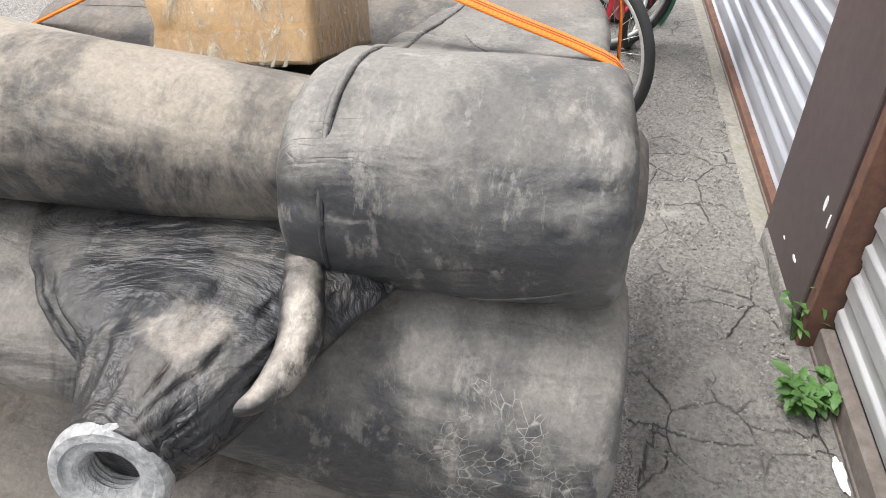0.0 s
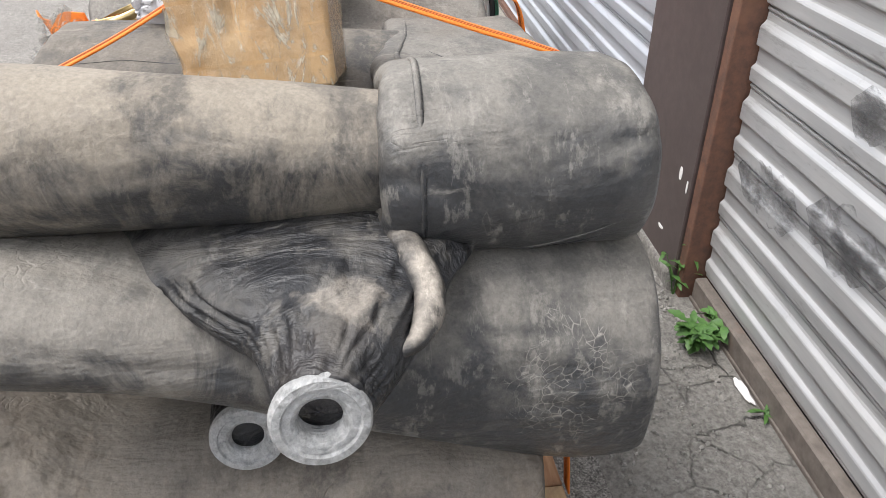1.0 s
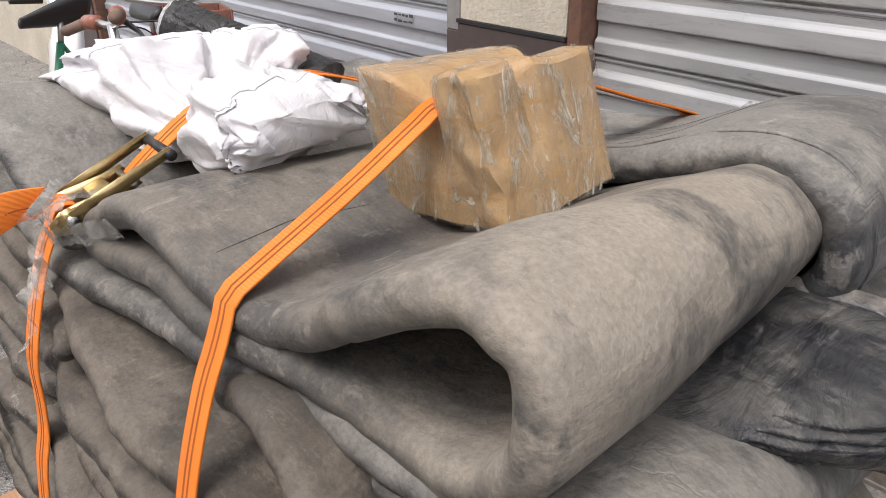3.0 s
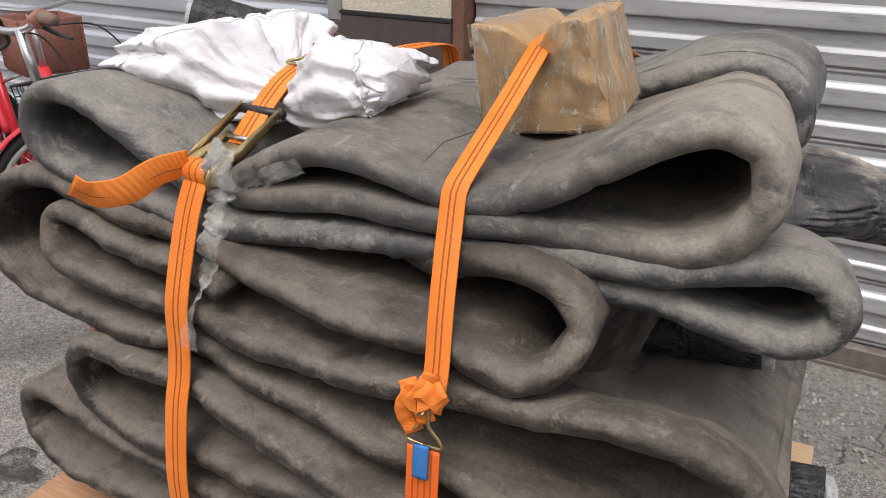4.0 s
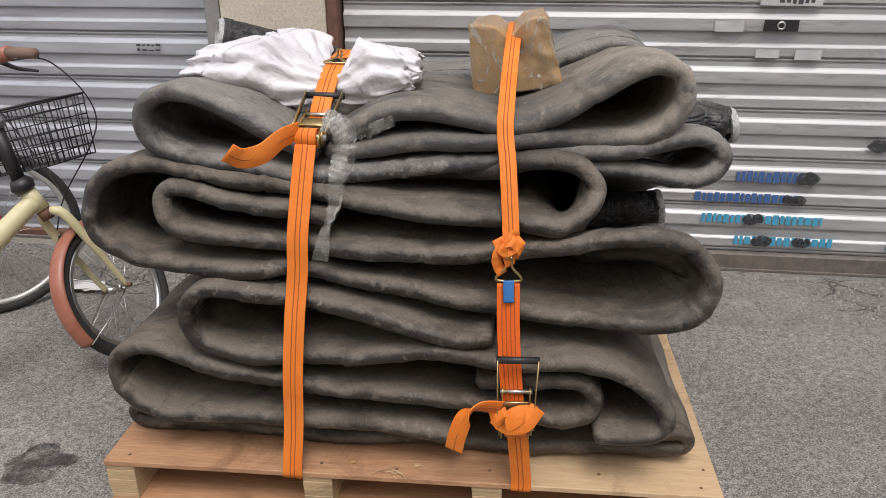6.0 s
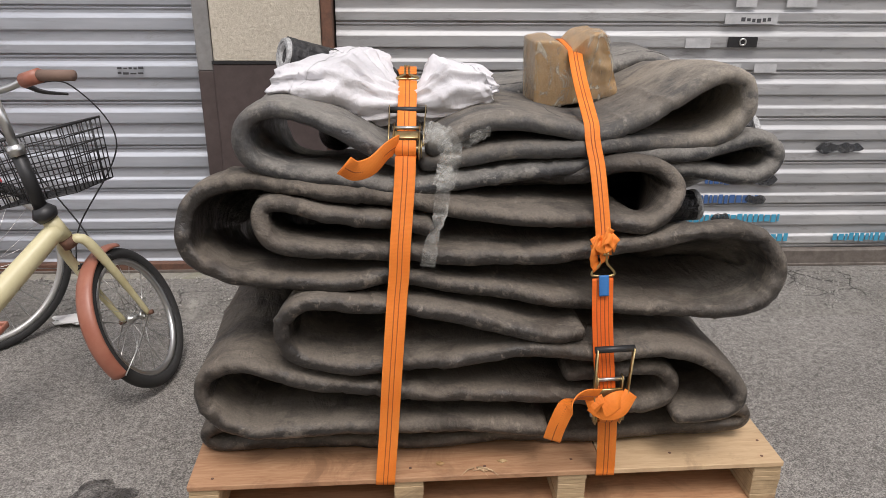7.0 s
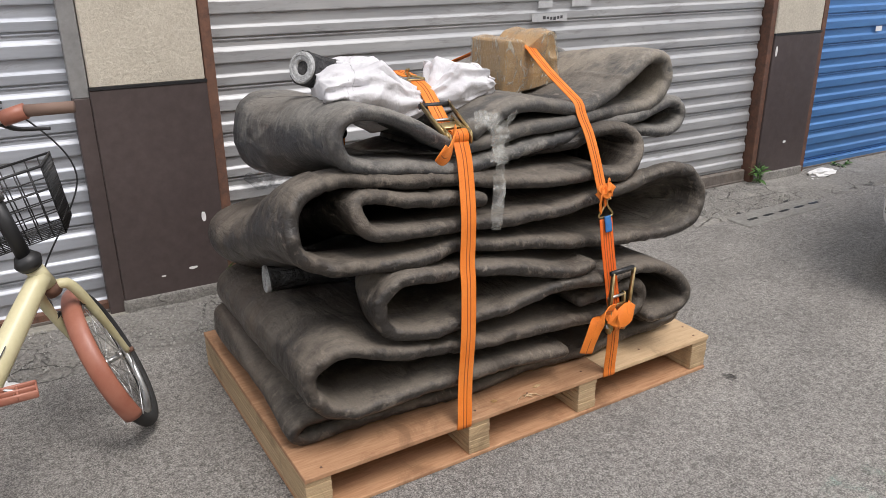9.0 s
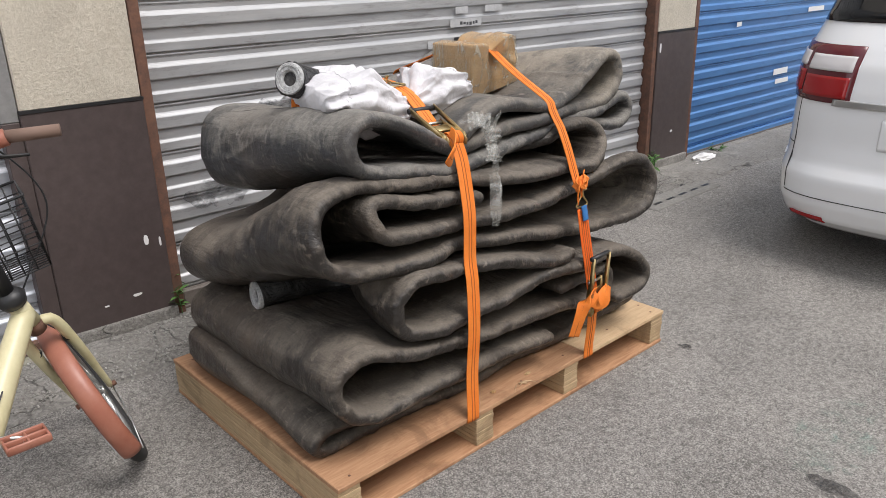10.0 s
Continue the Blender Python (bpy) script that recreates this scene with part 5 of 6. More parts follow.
    for k in range(3):
        under(part("pedal_bar", box_bm((pc.x - 0.05, pc.y - 0.035 + 0.03 * k, pc.z - 0.011), (pc.x + 0.05, pc.y - 0.027 + 0.03 * k, pc.z + 0.011), 0.003), FENDER, None, "faded red pedal"), b)
    for sx in (-0.05, 0.0, 0.045):
        under(part("pedal_rib", box_bm((pc.x + sx, pc.y - 0.035, pc.z - 0.009), (pc.x + sx + 0.006, pc.y + 0.035, pc.z + 0.009), 0.002), FENDER), b)


cream_bike()


def town_bike(front, rear, lean, frame_mat, label, radius=0.33, wicker=False, steer=0):
    """A full-size bicycle from its two wheel contacts."""
    f, r = Vector(front), Vector(rear)
    d = (f - r).normalized()
    up = (Vector((0, 0, 1)) + Vector((0, lean, 0))).normalized()
    up = (up - d * up.dot(d)).normalized()
    y = up.cross(d)
    B = Matrix(((d.x, y.x, up.x, r.x), (d.y, y.y, up.y, r.y), (d.z, y.z, up.z, r.z), (0, 0, 0, 1)))
    wb = (f - r).length
    b = thing("bicycle", label, "bicycle", tuple(r), "parked bicycles")

    def put(name, bm, material, lab=""):
        bm.transform(B)
        return under(part(name, bm, material, None, lab), b)

    for x, turn in ((0, 0), (wb, steer)):
        wheel(b, B @ Matrix.Translation((x, 0, radius)) @ pose(0, 0, 0, 0, 0, turn) @ pose(0, 0, 0, 90, 0, 0), radius, 0.02, STEEL_PALE, 24)
    head, low, bb, seat = (wb - 0.19, 0, 0.80), (wb - 0.12, 0, 0.62), (0.44, 0, 0.29), (0.27, 0, 0.80)
    for a, c, q in ((head, bb, 0.019), (low, bb, 0.021), (bb, seat, 0.017), (head, low, 0.020)):
        put("frame_tube", tube_bm([a, c], q, 12), frame_mat)
    for sy in (-0.05, 0.05):
        put("chain_stay", tube_bm([bb, (0, sy, radius)], 0.009, 8), frame_mat)
        put("seat_stay", tube_bm([seat, (0, sy, radius)], 0.008, 8), frame_mat)
        put("fork_blade", tube_bm([low, (wb - 0.07, sy, 0.55), (wb, sy, radius)], 0.011, 8, 14), frame_mat)
        put("grip", tube_bm([(wb - 0.38, sy * 5.6, 1.03), (wb - 0.49, sy * 5.8, 1.02)], 0.016, 10), BLACK)
    put("saddle", tube_bm([(0.42, 0, 0.90), (0.28, 0, 0.915), (0.14, 0, 0.93)], [0.03, 0.07, 0.10], 14, 16, True, 0.45), BLACK)
    put("seat_post", tube_bm([seat, (0.25, 0, 0.90)], 0.012, 8), STEEL)
    put("stem", tube_bm([head, (wb - 0.23, 0, 1.0)], 0.012, 8), STEEL)
    put("handlebar", tube_bm([(wb - 0.49, -0.29, 1.02), (wb - 0.30, -0.25, 1.04), (wb - 0.22, 0, 1.0), (wb - 0.30, 0.25, 1.04), (wb - 0.49, 0.29, 1.02)], 0.010, 10, 40), STEEL)
    for x, a0, a1, turn in ((0, 20, 215, 0), (wb, 70, 150, steer)):
        rings = []
        swing = Matrix.Translation((x, 0, 0)) @ pose(0, 0, 0, 0, 0, turn) @ Matrix.Translation((-x, 0, 0))
        for a in np.linspace(radians(a0), radians(a1), 36):
            rr = radius + 0.018
            rings.append([(x + (rr - 0.016 * (1 - math.cos(q)) - o) * math.cos(a), 0.03 * math.sin(q), radius + (rr - 0.016 * (1 - math.cos(q)) - o) * math.sin(a)) for o, qs in ((0, np.linspace(-1.3, 1.3, 7)), (0.003, np.linspace(1.3, -1.3, 7))) for q in qs])
        guard = rings_bm(rings)
        guard.transform(swing)
        put("mudguard", guard, frame_mat)
    if wicker:
        x0, x1 = wb - 0.71, wb - 0.48
        for k in range(4):
            p0, p1, q0, q1 = ((x0, x1, 0.03, 0.042), (x0, x1, 0.278, 0.29), (x0, x0 + 0.012, 0.042, 0.278), (x1 - 0.012, x1, 0.042, 0.278))[k]
            put("wicker_side", box_bm((p0, q0, 0.72), (p1, q1, 0.93), 0.004), WICKER, "red-brown woven side")
        put("wicker_floor", box_bm((x0 + 0.01, 0.035, 0.71), (x1 - 0.01, 0.285, 0.722), 0.003), WICKER)
        put("carrier", tube_bm([(x0, 0.0, 0.66), (x0 + 0.1, 0.05, 0.702), (x0 + 0.1, 0.27, 0.702)], 0.007, 6), STEEL)


STEEL_PALE = mat("pale_alloy_rim", (0.62, 0.62, 0.60), 0.4, 0.6)
town_bike((-0.96, 1.03, 0), (-1.95, 1.31, 0), 0.03, RED, "parked red bicycle with a turned front wheel and side wicker basket", wicker=True, steer=62)
town_bike((-1.62, 0.22, 0), (-1.84, 1.16, 0), 0.0, GREEN, "parked green bicycle beside the red one")


SCOOTER_SHIFT = (0.45, 0.2, 0.0)


def scooter():
    """Red and white motor scooter parked beyond the bicycles."""
    t = thing("motor_scooter", "parked red and white motor scooter with a grey seat", "scooter", (-2.75, 0.35, 0))

    def loft(name, sections, material, label=""):
        rings = []
        for y, z, w, h in sections:
            rings.append([(-2.75 + w * math.copysign(abs(math.cos(a)) ** 0.7, math.cos(a)), y, z + h * math.copysign(abs(math.sin(a)) ** 0.7, math.sin(a))) for a in np.linspace(0, 2 * math.pi, 24, endpoint=False)])
        under(part(name, rings_bm(rings), material, None, label), t)

    loft("rear_body", [(-0.25, 0.66, 0.06, 0.03), (-0.15, 0.62, 0.15, 0.10), (0.1, 0.56, 0.17, 0.15), (0.35, 0.50, 0.16, 0.16), (0.5, 0.42, 0.12, 0.10)], RED, "glossy red side panels")
    loft("front_shield", [(0.78, 0.40, 0.10, 0.10), (0.84, 0.55, 0.19, 0.16), (0.90, 0.72, 0.17, 0.14), (0.95, 0.86, 0.10, 0.08)], CAR_PAINT, "white front shield")
    loft("seat", [(-0.22, 0.76, 0.09, 0.03), (-0.05, 0.78, 0.15, 0.055), (0.25, 0.77, 0.14, 0.05), (0.48, 0.74, 0.08, 0.03)], SEAT, "grey vinyl seat")
    loft("floor_board", [(0.42, 0.32, 0.14, 0.03), (0.85, 0.32, 0.14, 0.03)], BLACK)
    under(part("steering_post", tube_bm([(-2.75, 1.02, 0.28), (-2.75, 0.92, 0.60), (-2.75, 0.86, 0.92)], 0.03, 10), STEEL), t)
    under(part("handlebar", tube_bm([(-3.08, 0.80, 1.0), (-2.85, 0.88, 0.96), (-2.65, 0.88, 0.96), (-2.42, 0.80, 1.0)], 0.013, 8, 24), BLACK), t)
    for y in (-0.02, 1.05):
        wheel(t, Matrix.Translation((-2.75, y, 0.22)) @ pose(0, 0, 0, 0, 90, 0), 0.22, 0.045, STEEL_PALE, 10)
    t.location += Vector(SCOOTER_SHIFT)


SEAT = mat("grey_vinyl", (0.10, 0.105, 0.11), 0.5)
scooter()


# ---- parked car ----
def car():
    c = thing("car", "parked white minivan seen from its rear corner", "car", (5.0, -0.83, 0))
    XR, YC, LEN = 2.78, -0.57, 4.75
    levels = [(0.20, 0.10, 0.80, 0.25), (0.25, 0.03, 0.86, 0.10), (0.33, 0.0, 0.885, 0.02), (0.46, 0.0, 0.89, 0.0), (0.52, 0.035, 0.885, 0.0), (0.62, 0.055, 0.885, 0.05), (0.74, 0.06, 0.885, 0.12), (0.86, 0.075, 0.88, 0.35),
              (0.98, 0.10, 0.865, 0.75), (1.06, 0.14, 0.845, 1.0), (1.16, 0.20, 0.81, 1.35), (1.32, 0.28, 0.765, 1.65), (1.50, 0.38, 0.715, 1.95), (1.62, 0.52, 0.655, 2.2), (1.67, 0.75, 0.55, 2.4)]
    zs = np.array([l[0] for l in levels])

    def at(z, a, off=0.0):
        rear = np.interp(z, zs, [l[1] for l in levels])
        half = np.interp(z, zs, [l[2] for l in levels])
        front = np.interp(z, zs, [l[3] for l in levels])
        x0, x1 = XR + rear, XR + LEN - front
        e = 0.34
        ca, sa = math.cos(a), math.sin(a)
        px = math.copysign(abs(ca) ** e, ca)
        py = math.copysign(abs(sa) ** e, sa)
        return Vector(((x0 + x1) / 2 - px * ((x1 - x0) / 2 + off), YC + py * (half + off), z))

    zz = np.concatenate([np.linspace(a, b, 4, endpoint=False) for a, b in zip(zs, zs[1:])] + [[zs[-1]]])
    angles = np.linspace(0, 2 * math.pi, 160, endpoint=False)
    under(part("car_body", rings_bm([[at(z, a) for a in angles] for z in zz]), CAR_PAINT, None, "glossy white paint"), c)

    def yang(y):
        """Angle on the rear half at which the plan reaches the share y of the half width."""
        s2 = math.copysign(abs(y) ** (1 / 0.34), y)
        return math.asin(max(-1, min(1, s2)))

    def patch(name, z0, z1, y0, y1, material, off=0.006, label="", n=24, wrap=0.0):
        a0, a1 = yang(y0), yang(y1) + wrap
        top = [[at(z, a, off) for a in np.linspace(a0, a1, n)] for z in np.linspace(z0, z1, 8)]
        bot = [[at(z, a, -0.004) for a in np.linspace(a0, a1, n)] for z in np.linspace(z0, z1, 8)]
        rings = [t + b[::-1] for t, b in zip(top, bot)]
        return under(part(name, rings_bm(rings), material, None, label), c)

    for sgn in (1, -1):
        patch("tail_light", 0.81, 1.07, sgn * 0.50, sgn * 0.997, LAMP_DARK, 0.008, "dark red tail lamp housing", wrap=sgn * 0.12)
        patch("lamp_lens", 0.835, 0.93, sgn * 0.52, sgn * 0.78, LAMP_RED, 0.013, "red lamp lens")
        patch("lamp_lens", 0.845, 0.945, sgn * 0.80, sgn * 0.996, LAMP_RED, 0.013, "red lamp lens", wrap=sgn * 0.09)
        patch("lamp_lens", 0.955, 1.025, sgn * 0.52, sgn * 0.775, LAMP_CLEAR, 0.013, "clear lamp lens")
        patch("lamp_lens", 0.965, 1.03, sgn * 0.81, sgn * 0.985, LAMP_CLEAR, 0.013, "clear lamp lens")
        patch("reflector", 0.235, 0.265, sgn * 0.54, sgn * 0.745, LAMP_RED, 0.010, "red bumper reflector")
        patch("panel_gap", 0.37, 1.0, sgn * 0.787, sgn * 0.790, BLACK, 0.002)
        patch("bumper_gap", 0.587, 0.590, sgn * 0.795, sgn * 0.998, BLACK, 0.003, wrap=sgn * 0.25)
        patch("parking_sensor", 0.50, 0.525, sgn * 0.885, sgn * 0.90, CAR_PAINT, 0.006)
    patch("tailgate_gap", 0.358, 0.3615, -0.79, 0.79, BLACK, 0.003, n=40)
    patch("rear_window", 1.17, 1.55, -0.88, 0.88, GLASS_DARK, 0.006, "tinted rear window", n=40)
    patch("plate_recess", 0.62, 0.76, -0.32, 0.32, CAR_PAINT, 0.004)
    patch("chrome_trim", 0.80, 0.83, -0.58, 0.58, STEEL, 0.010)
    for sgn in (1, -1):
        under(part("side_window", box_bm((XR + 0.75, YC + sgn * 0.74 - 0.06, 1.10), (XR + 3.1, YC + sgn * 0.74 + 0.06, 1.48), 0.05), GLASS_DARK), c)
        for x in (0.95, 3.75):
            w = under(part("wheel", lathe_bm([(0.02, -0.03), (0.20, -0.01), (0.215, 0.0), (0.215, 0.05)], Matrix.Translation((XR + x, YC + sgn * 0.80, 0.325)) @ pose(0, 0, 0, 90 * sgn, 0, 0), 32), STEEL), c)
            ty = part("tyre", lathe_bm([(0.21, -0.10), (0.30, -0.11), (0.325, -0.08), (0.325, 0.08), (0.30, 0.11), (0.21, 0.10)], Matrix.Translation((XR + x, YC + sgn * 0.80, 0.325)) @ pose(0, 0, 0, 90 * sgn, 0, 0), 40), TYRE)
            ty.parent = w
            ty.matrix_parent_inverse = (c.matrix_basis @ w.matrix_parent_inverse).inverted()
    under(part("underbody", box_bm((XR + 0.4, YC - 0.72, 0.17), (XR + 4.5, YC + 0.78, 0.24), 0.02), BLACK), c)


car()


# ---- weeds, litter, drain ----
def leaf_mesh(name, length, width, lobes):
    bm = bmesh.new()
    n = 12
    left, mid, right = [], [], []
    for i in range(n + 1):
        u = i / n
        w = width * math.sin(math.pi * min(1, u * 0.96 + 0.03)) ** 0.8 * (1 - 0.35 * lobes * abs(math.sin(u * math.pi * 3.5)))
        z = 0.25 * length * u - 0.45 * length * u * u
        left.append(bm.verts.new((u * length, w, z + w * 0.25)))
        mid.append(bm.verts.new((u * length, 0, z)))
        right.append(bm.verts.new((u * length, -w, z + w * 0.25)))
    for i in range(n):
        bm.faces.new((left[i], mid[i], mid[i + 1], left[i + 1]))
        bm.faces.new((mid[i], right[i], right[i + 1], mid[i + 1]))
    return mesh_of(name, bm, LEAF)


LEAF_WIDE = leaf_mesh("leaf", 0.055, 0.016, 1.0)
LEAF_LONG = leaf_mesh("leaf", 0.06, 0.009, 0.3)


def weed(at, height, leaves, mesh, label, seed, spread=0.05):
    rnd = random.Random(seed)
    t = thing("weed", label, "plant", at, "weeds by the wall")
    for k in range(max(1, leaves // 7)):
        a = rnd.uniform(0, 6.28)
        h = height * rnd.uniform(0.6, 1.0)
        tip = Vector((math.cos(a) * spread * rnd.uniform(0.4, 1.2), math.sin(a) * spread * rnd.uniform(0.4, 1.2), h))
        pts = [Vector((0, 0, -0.01)), tip * 0.5 + Vector((0, 0, h * 0.15)), tip]
        st = part("stem", tube_bm(pts, [0.0022, 0.0016, 0.001], 5, 8), LEAF)
        st.parent = t
        for j in range(7):
            u = 0.25 + 0.75 * j / 6
            p = pts[0].lerp(pts[1], u * 2) if u < 0.5 else pts[1].lerp(pts[2], u * 2 - 1)
            ob = new("leaf", mesh)
            ob.parent = t
            s = rnd.uniform(0.6, 1.15)
            ob.matrix_basis = Matrix.Translation(p) @ pose(0, 0, 0, rnd.uniform(-25, 25), rnd.uniform(-45, 15), rnd.uniform(0, 360)) @ Matrix.Scale(s, 4)
    return t


def on_wall(u, v, z):
    return tuple(WALL @ Vector((u, v, z)))


weed(on_wall(0.565, -0.02, 0.02), 0.09, 84, LEAF_WIDE, "bushy green weed growing from the foot of the wall", 3, 0.07)
weed(on_wall(0.30, 0.0, 0.02), 0.16, 21, LEAF_LONG, "tall green weed growing beside the pillar", 5, 0.045)
weed(on_wall(0.87, 0.03, 0.02), 0.03, 7, LEAF_LONG, "small green seedling by the shutter sill", 9, 0.03)
weed(on_wall(3.86, -0.04, 0.01), 0.14, 35, LEAF_LONG, "green weed growing beside the second pillar", 11, 0.08)
weed(on_wall(4.75, -0.03, 0.0), 0.04, 28, LEAF_LONG, "low dry grass tuft under the blue shutter", 13, 0.12)


def crumpled(name, label, category, at, size, seed, material=PAPER, flat=0.4):
    bm = bmesh.new()
    bmesh.ops.create_icosphere(bm, subdivisions=3, radius=1)
    for v in bm.verts:
        f = 1 + 0.55 * noise.noise(v.co * 1.6 + Vector((seed, 0, 0))) + 0.25 * noise.noise(v.co * 4 + Vector((0, seed, 0)))
        v.co = Vector((v.co.x * size[0] * f, v.co.y * size[1] * f, (v.co.z * f + 0.8) * size[2] * flat))
    bm.transform(Matrix.Translation(at))
    return tagged(part(name, bm, material, smooth=False), label, category)


crumpled("crumpled_paper", "crumpled white paper on the pavement by the blue shutter", "litter", on_wall(4.42, -0.10, 0.005), (0.12, 0.05, 0.07), 1.0)
crumpled("crumpled_paper", "white paper scrap on the pavement by the blue shutter", "litter", on_wall(4.25, -0.16, 0.005), (0.05, 0.04, 0.02), 4.0)
crumpled("plastic_scrap", "flat white plastic scrap under the bicycle wheel", "litter", (-0.74, 1.24, 0.016), (0.085, 0.045, 0.02), 7.0)
crumpled("paper_scrap", "torn white paper strip by the shutter sill", "litter", on_wall(0.765, 0.02, 0.03), (0.05, 0.012, 0.01), 9.0)


def drain():
    t = thing("drain_cover", "worn concrete drain cover with slots set in the lane", "drain cover", (3.45, 1.16, 0))
    base = box_bm((3.08, 0.96, -0.02), (3.86, 1.36, 0.008), 0.006)
    under(part("cover_slab", base, CAST, smooth=False), t)
    for i in range(5):
        for j in range(3):
            x, y = 3.17 + 0.145 * i + 0.02 * j, 1.03 + 0.115 * j
            under(part("slot", box_bm((x, y, 0.006), (x + 0.085, y + 0.022, 0.0095), 0.001), BLACK, smooth=False), t)


drain()


def grit(name, label, count, area, size, seed):
    """Loose grit, one object of uncountable small stones."""
    rnd = random.Random(seed)
    verts, faces = [], []
    for _ in range(count):
        u, v = rnd.uniform(*area[0]), rnd.uniform(*area[1])
        p = WALL @ Vector((u, v, 0.022 if v > -0.4 else 0.0))
        r = size * rnd.uniform(0.35, 1.0) ** 1.5
        base = len(verts)
        a0 = rnd.uniform(0, 6.28)
        for k in range(5):
            a = a0 + k * 1.2566
            verts.append((p.x + r * math.cos(a) * rnd.uniform(0.7, 1.2), p.y + r * math.sin(a) * rnd.uniform(0.7, 1.2), p.z - 0.003))
        for k in range(5):
            a = a0 + k * 1.2566 + 0.3
            verts.append((p.x + r * 0.6 * math.cos(a), p.y + r * 0.6 * math.sin(a), p.z + r * rnd.uniform(0.3, 0.7)))
        for k in range(5):
            faces.append((base + k, base + (k + 1) % 5, base + 5 + (k + 1) % 5, base + 5 + k))
        faces.append(tuple(base + 5 + k for k in range(5)))
    me = bpy.data.meshes.new(name)
    me.from_pydata(verts, [], faces)
    me.materials.append(STONE)
    tagged(new(name, me), label, "grit", kind="stuff")


grit("loose_grit", "pale loose grit along the foot of the wall", 5200, ((-2.0, 3.8), (-0.46, -0.01)), 0.007, 21)
grit("lane_grit", "scattered pale chips on the asphalt lane", 2200, ((-2.0, 5.0), (-3.2, -0.45)), 0.0048, 22)

# ---- stickers, print and overspray on the shutters and pillars ----
def decal(parent, name, u0, u1, z0, z1, material, v=0.058, label="", rag=0.0):
    bm = bmesh.new()
    n = 30 if rag else 1
    top, bot = [], []
    for i in range(n + 1):
        u = u0 + (u1 - u0) * i / n
        e = (1 - abs(2 * i / n - 1) ** 5) * (0.82 + 0.5 * noise.noise(Vector((u * 22, z1 * 7, 5)))) if rag else 1.0
        j = rag * noise.noise(Vector((u * 30, z0 * 9, 2)))
        mz = (z0 + z1) / 2
        top.append(bm.verts.new(WALL @ Vector((u, v, mz + (z1 - mz) * e + j))))
        bot.append(bm.verts.new(WALL @ Vector((u, v, mz - (mz - z0) * e + j))))
    for i in range(n):
        bm.faces.new((bot[i], bot[i + 1], top[i + 1], top[i]))
    r = bmesh.ops.extrude_face_region(bm, geom=bm.faces[:])
    for g in r["geom"]:
        if isinstance(g, bmesh.types.BMVert):
            g.co += WALL.to_3x3() @ Vector((0, -0.0015, 0))
    return part(name, bm, material, parent, label, smooth=False)


def printed_row(parent, u0, u1, z0, z1, material, seed):
    rnd = random.Random(seed)
    u = u0
    while u < u1:
        w = rnd.uniform(0.012, 0.026)
        decal(parent, "print_bar", u, min(u + w, u1), z0 + rnd.uniform(0, 0.006), z1 - rnd.uniform(0, 0.006), material, 0.0625)
        u += w + 0.007


for u0, u1, z0, z1, m_, sd in ((2.00, 2.26, 0.428, 0.478, INK_BLUE, 1), (1.84, 2.26, 0.335, 0.380, INK_BLUE, 2), (1.88, 2.38, 0.240, 0.285, INK_CYAN, 3), (2.03, 2.44, 0.142, 0.185, INK_CYAN, 4), (2.66, 3.10, 0.142, 0.185, INK_CYAN, 5)):
    printed_row(door_1, u0, u1, z0, z1, m_, sd)
for u0, u1, z0, z1 in ((2.24, 2.34, 0.42, 0.485), (2.20, 2.30, 0.325, 0.385), (2.05, 2.14, 0.232, 0.292), (2.10, 2.19, 0.135, 0.19), (2.27, 2.35, 0.135, 0.19), (2.49, 2.72, 0.575, 0.625)):
    decal(door_1, "overspray", u0, u1, z0, z1, SPRAY, 0.060, "black paint overspray", 0.008)
for k, (u0, u1, z0, z1) in enumerate(((1.99, 2.22, 1.145, 1.185), (1.83, 1.94, 1.045, 1.085), (2.00, 2.09, 0.945, 0.978), (2.15, 2.25, 0.94, 0.978), (2.03, 2.12, 1.215, 1.25), (2.25, 2.38, 1.215, 1.25))):
    decal(door_1, "sticker", u0, u1, z0, z1, FADED, 0.0635, "torn white paper sticker")
    if k in (0, 4):
        printed_row(door_1, u0 + 0.07, u1 - 0.03, z0 + 0.006, z1 - 0.012, INK, 40 + k)
GRIME = mat("dark_grime", (0.075, 0.075, 0.078), 0.7)
gm = Nodes(GRIME)
gm.link(gm.ramp(gm.noise(9, 7, 0.65, 0.3, (1, 1, 2.2)), (0.42, 0.0), (0.66, 0.62)), gm.bsdf.inputs["Alpha"])
for u0, u1, z0, z1 in ((0.40, 0.74, 0.45, 0.60), (0.74, 1.06, 0.50, 0.66), (0.78, 1.16, 0.78, 0.93), (1.12, 1.36, 0.60, 0.70)):
    decal(door_1, "grime_smear", u0, u1, z0, z1, GRIME, 0.061, "dark rubbed-on grime", 0.008)
decal(door_1, "lock_plate", 2.015, 2.145, 1.048, 1.092, BLACK, 0.062, "black lock plate")
part("lock_ring", lathe_bm([(0.010, 0.0), (0.014, 0.003), (0.017, 0.0)], Matrix.Translation(on_wall(2.08, 0.058, 1.07)) @ pose(0, 0, 0, 90, 0, 0), 20), STEEL, door_1)
printed_row(door_2, -0.60, -0.49, 0.952, 0.966, INK, 50)
printed_row(door_2, -0.60, -0.49, 0.930, 0.944, INK, 51)
for k, (u0, u1, z0, z1) in enumerate(((5.0, 5.07, 0.95, 0.985), (5.7, 5.95, 0.50, 0.55), (5.75, 5.98, 0.42, 0.46), (6.1, 6.4, 1.10, 1.15), (6.2, 6.5, 1.0, 1.04))):
    decal(door_3, "sticker", u0, u1, z0, z1, PAPER, 0.0635, "torn white paper sticker")
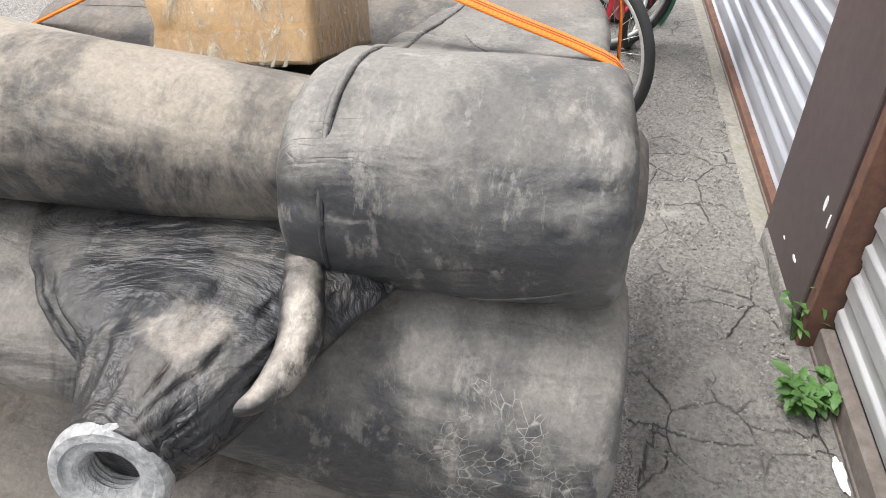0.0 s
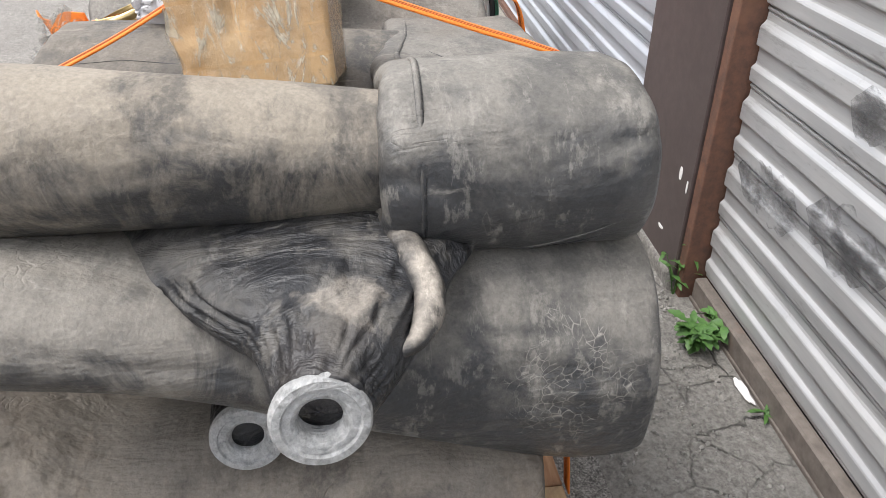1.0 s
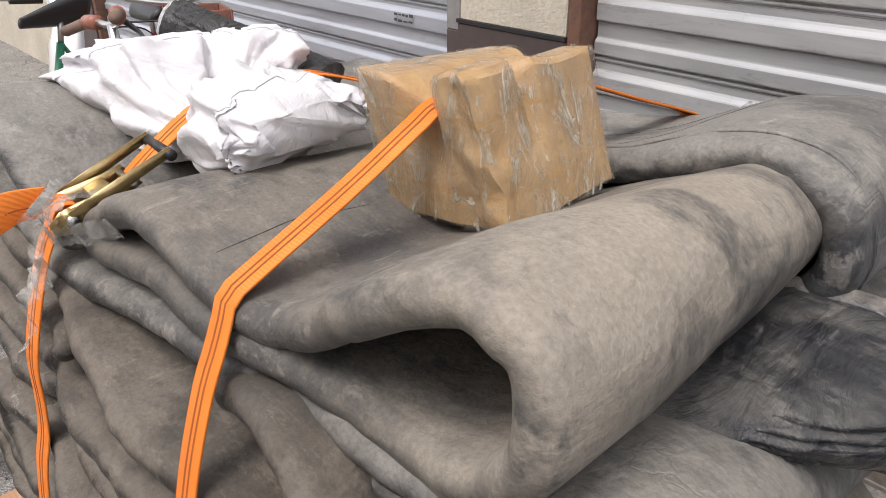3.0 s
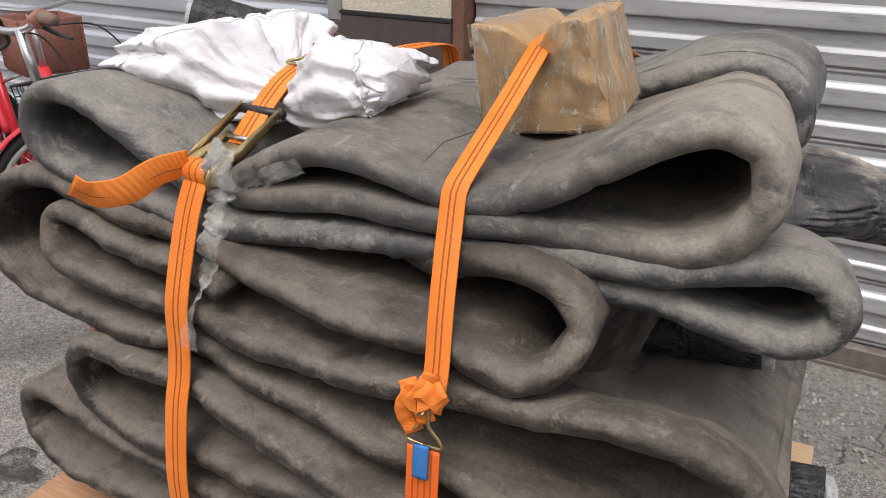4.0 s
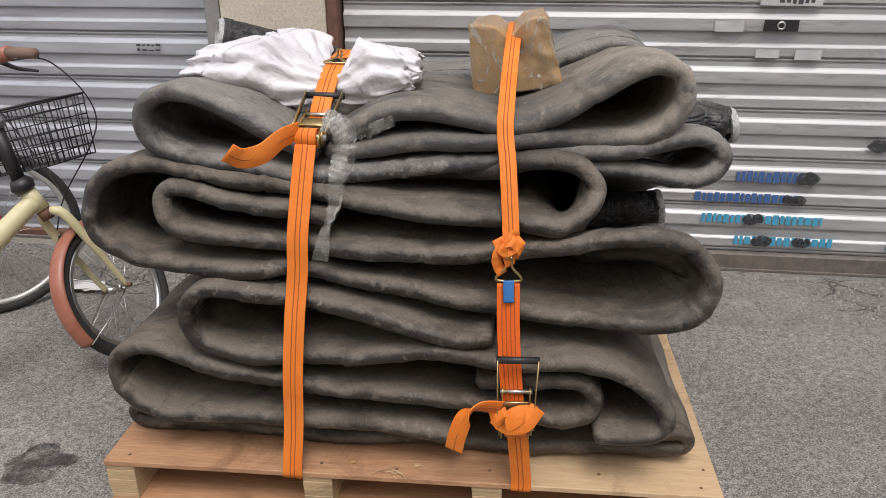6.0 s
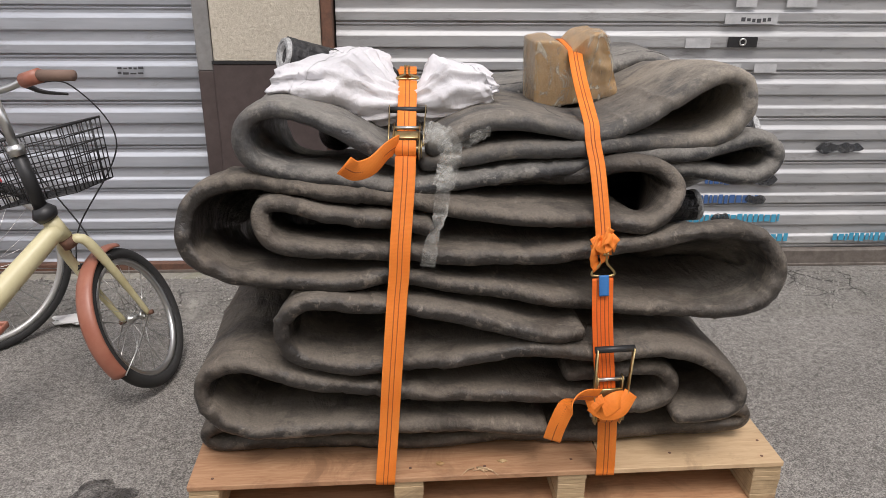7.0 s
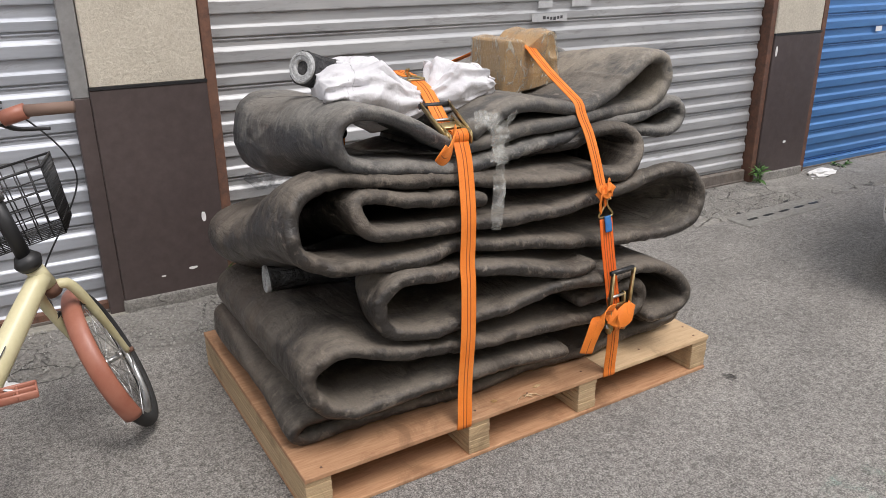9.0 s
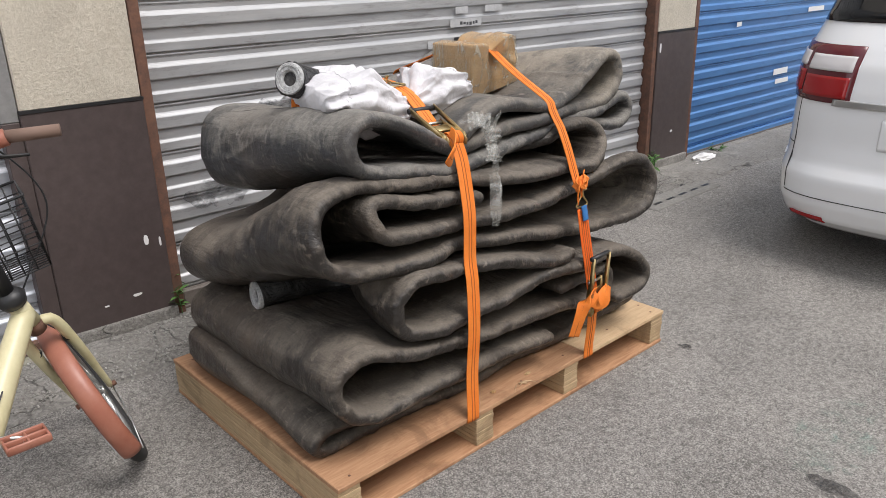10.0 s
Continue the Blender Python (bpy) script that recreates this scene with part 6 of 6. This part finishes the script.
for p_, u0, u1, z0, z1 in ((PILLARS[0], 0.183, 0.203, 0.375, 0.425), (PILLARS[0], 0.245, 0.255, 0.36, 0.40), (PILLARS[0], 0.10, 0.14, 0.165, 0.18), (PILLARS[0], -0.02, 0.0, 0.15, 0.157), (PILLARS[1], 3.87, 3.89, 0.85, 0.92), (PILLARS[1], 4.08, 4.11, 0.26, 0.28)):
    decal(p_, "paint_chip", u0, u1, z0, z1, PAPER, -0.0005, "bare white spot in the paint", 0.004)

bm = bmesh.new()
for a in ((-7.0, -2.6), (-7.0, -2.45), (-1.2, -2.45), (-1.2, -2.6)):
    bm.verts.new((a[0], a[1], 0.004))
bm.faces.new(bm.verts[:])
tagged(part("road_line", bm, YELLOW_LINE, smooth=False), "worn yellow painted line on the lane", "road marking", kind="structure")


# ---- worn green paint on the lane ----
STAIN = speckled("worn_green_paint", (0.26, 0.40, 0.33), (0.38, 0.52, 0.45), 25, 0.9, 0.2)
sn = Nodes(STAIN)
sn.link(sn.ramp(sn.noise(16, 9, 0.8, 0.4), (0.50, 0.0), (0.66, 0.42)), sn.bsdf.inputs["Alpha"])
bm = bmesh.new()
ring = []
for k in range(28):
    a = 2 * math.pi * k / 28
    f = 1 + 0.35 * noise.noise(Vector((math.cos(a) * 2, math.sin(a) * 2, 4)))
    ring.append(bm.verts.new((1.44 + 0.30 * f * math.cos(a), -0.77 + 0.13 * f * math.sin(a), 0.004)))
bm.faces.new(ring)
tagged(part("paint_stain", bm, STAIN, smooth=False), "faint worn green paint stain on the asphalt", "road marking", kind="structure")


# ---- dark stains on the lane ----
OIL = speckled("dark_wet_stain", (0.035, 0.033, 0.031), (0.075, 0.07, 0.066), 60, 0.5, 0.3)
on = Nodes(OIL)
on.link(on.ramp(on.noise(11, 8, 0.7, 0.5), (0.36, 0.0), (0.58, 0.75)), on.bsdf.inputs["Alpha"])
for x, y, rx, ry, seed in ((-0.29, 0.125, 0.09, 0.085, 2.0), (1.15, -0.86, 0.035, 0.07, 6.0), (1.62, -0.10, 0.02, 0.03, 9.0), (2.3, -1.3, 0.06, 0.05, 13.0)):
    bm = bmesh.new()
    ring = []
    for k in range(30):
        a = 2 * math.pi * k / 30
        f = 1 + 0.5 * noise.noise(Vector((math.cos(a) * 1.6, math.sin(a) * 1.6, seed)))
        ring.append(bm.verts.new((x + rx * f * math.cos(a), y + ry * f * math.sin(a), 0.0035)))
    bm.faces.new(ring)
    tagged(part("oil_stain", bm, OIL, smooth=False), "dark damp stain on the grey asphalt", "stain", kind="structure")
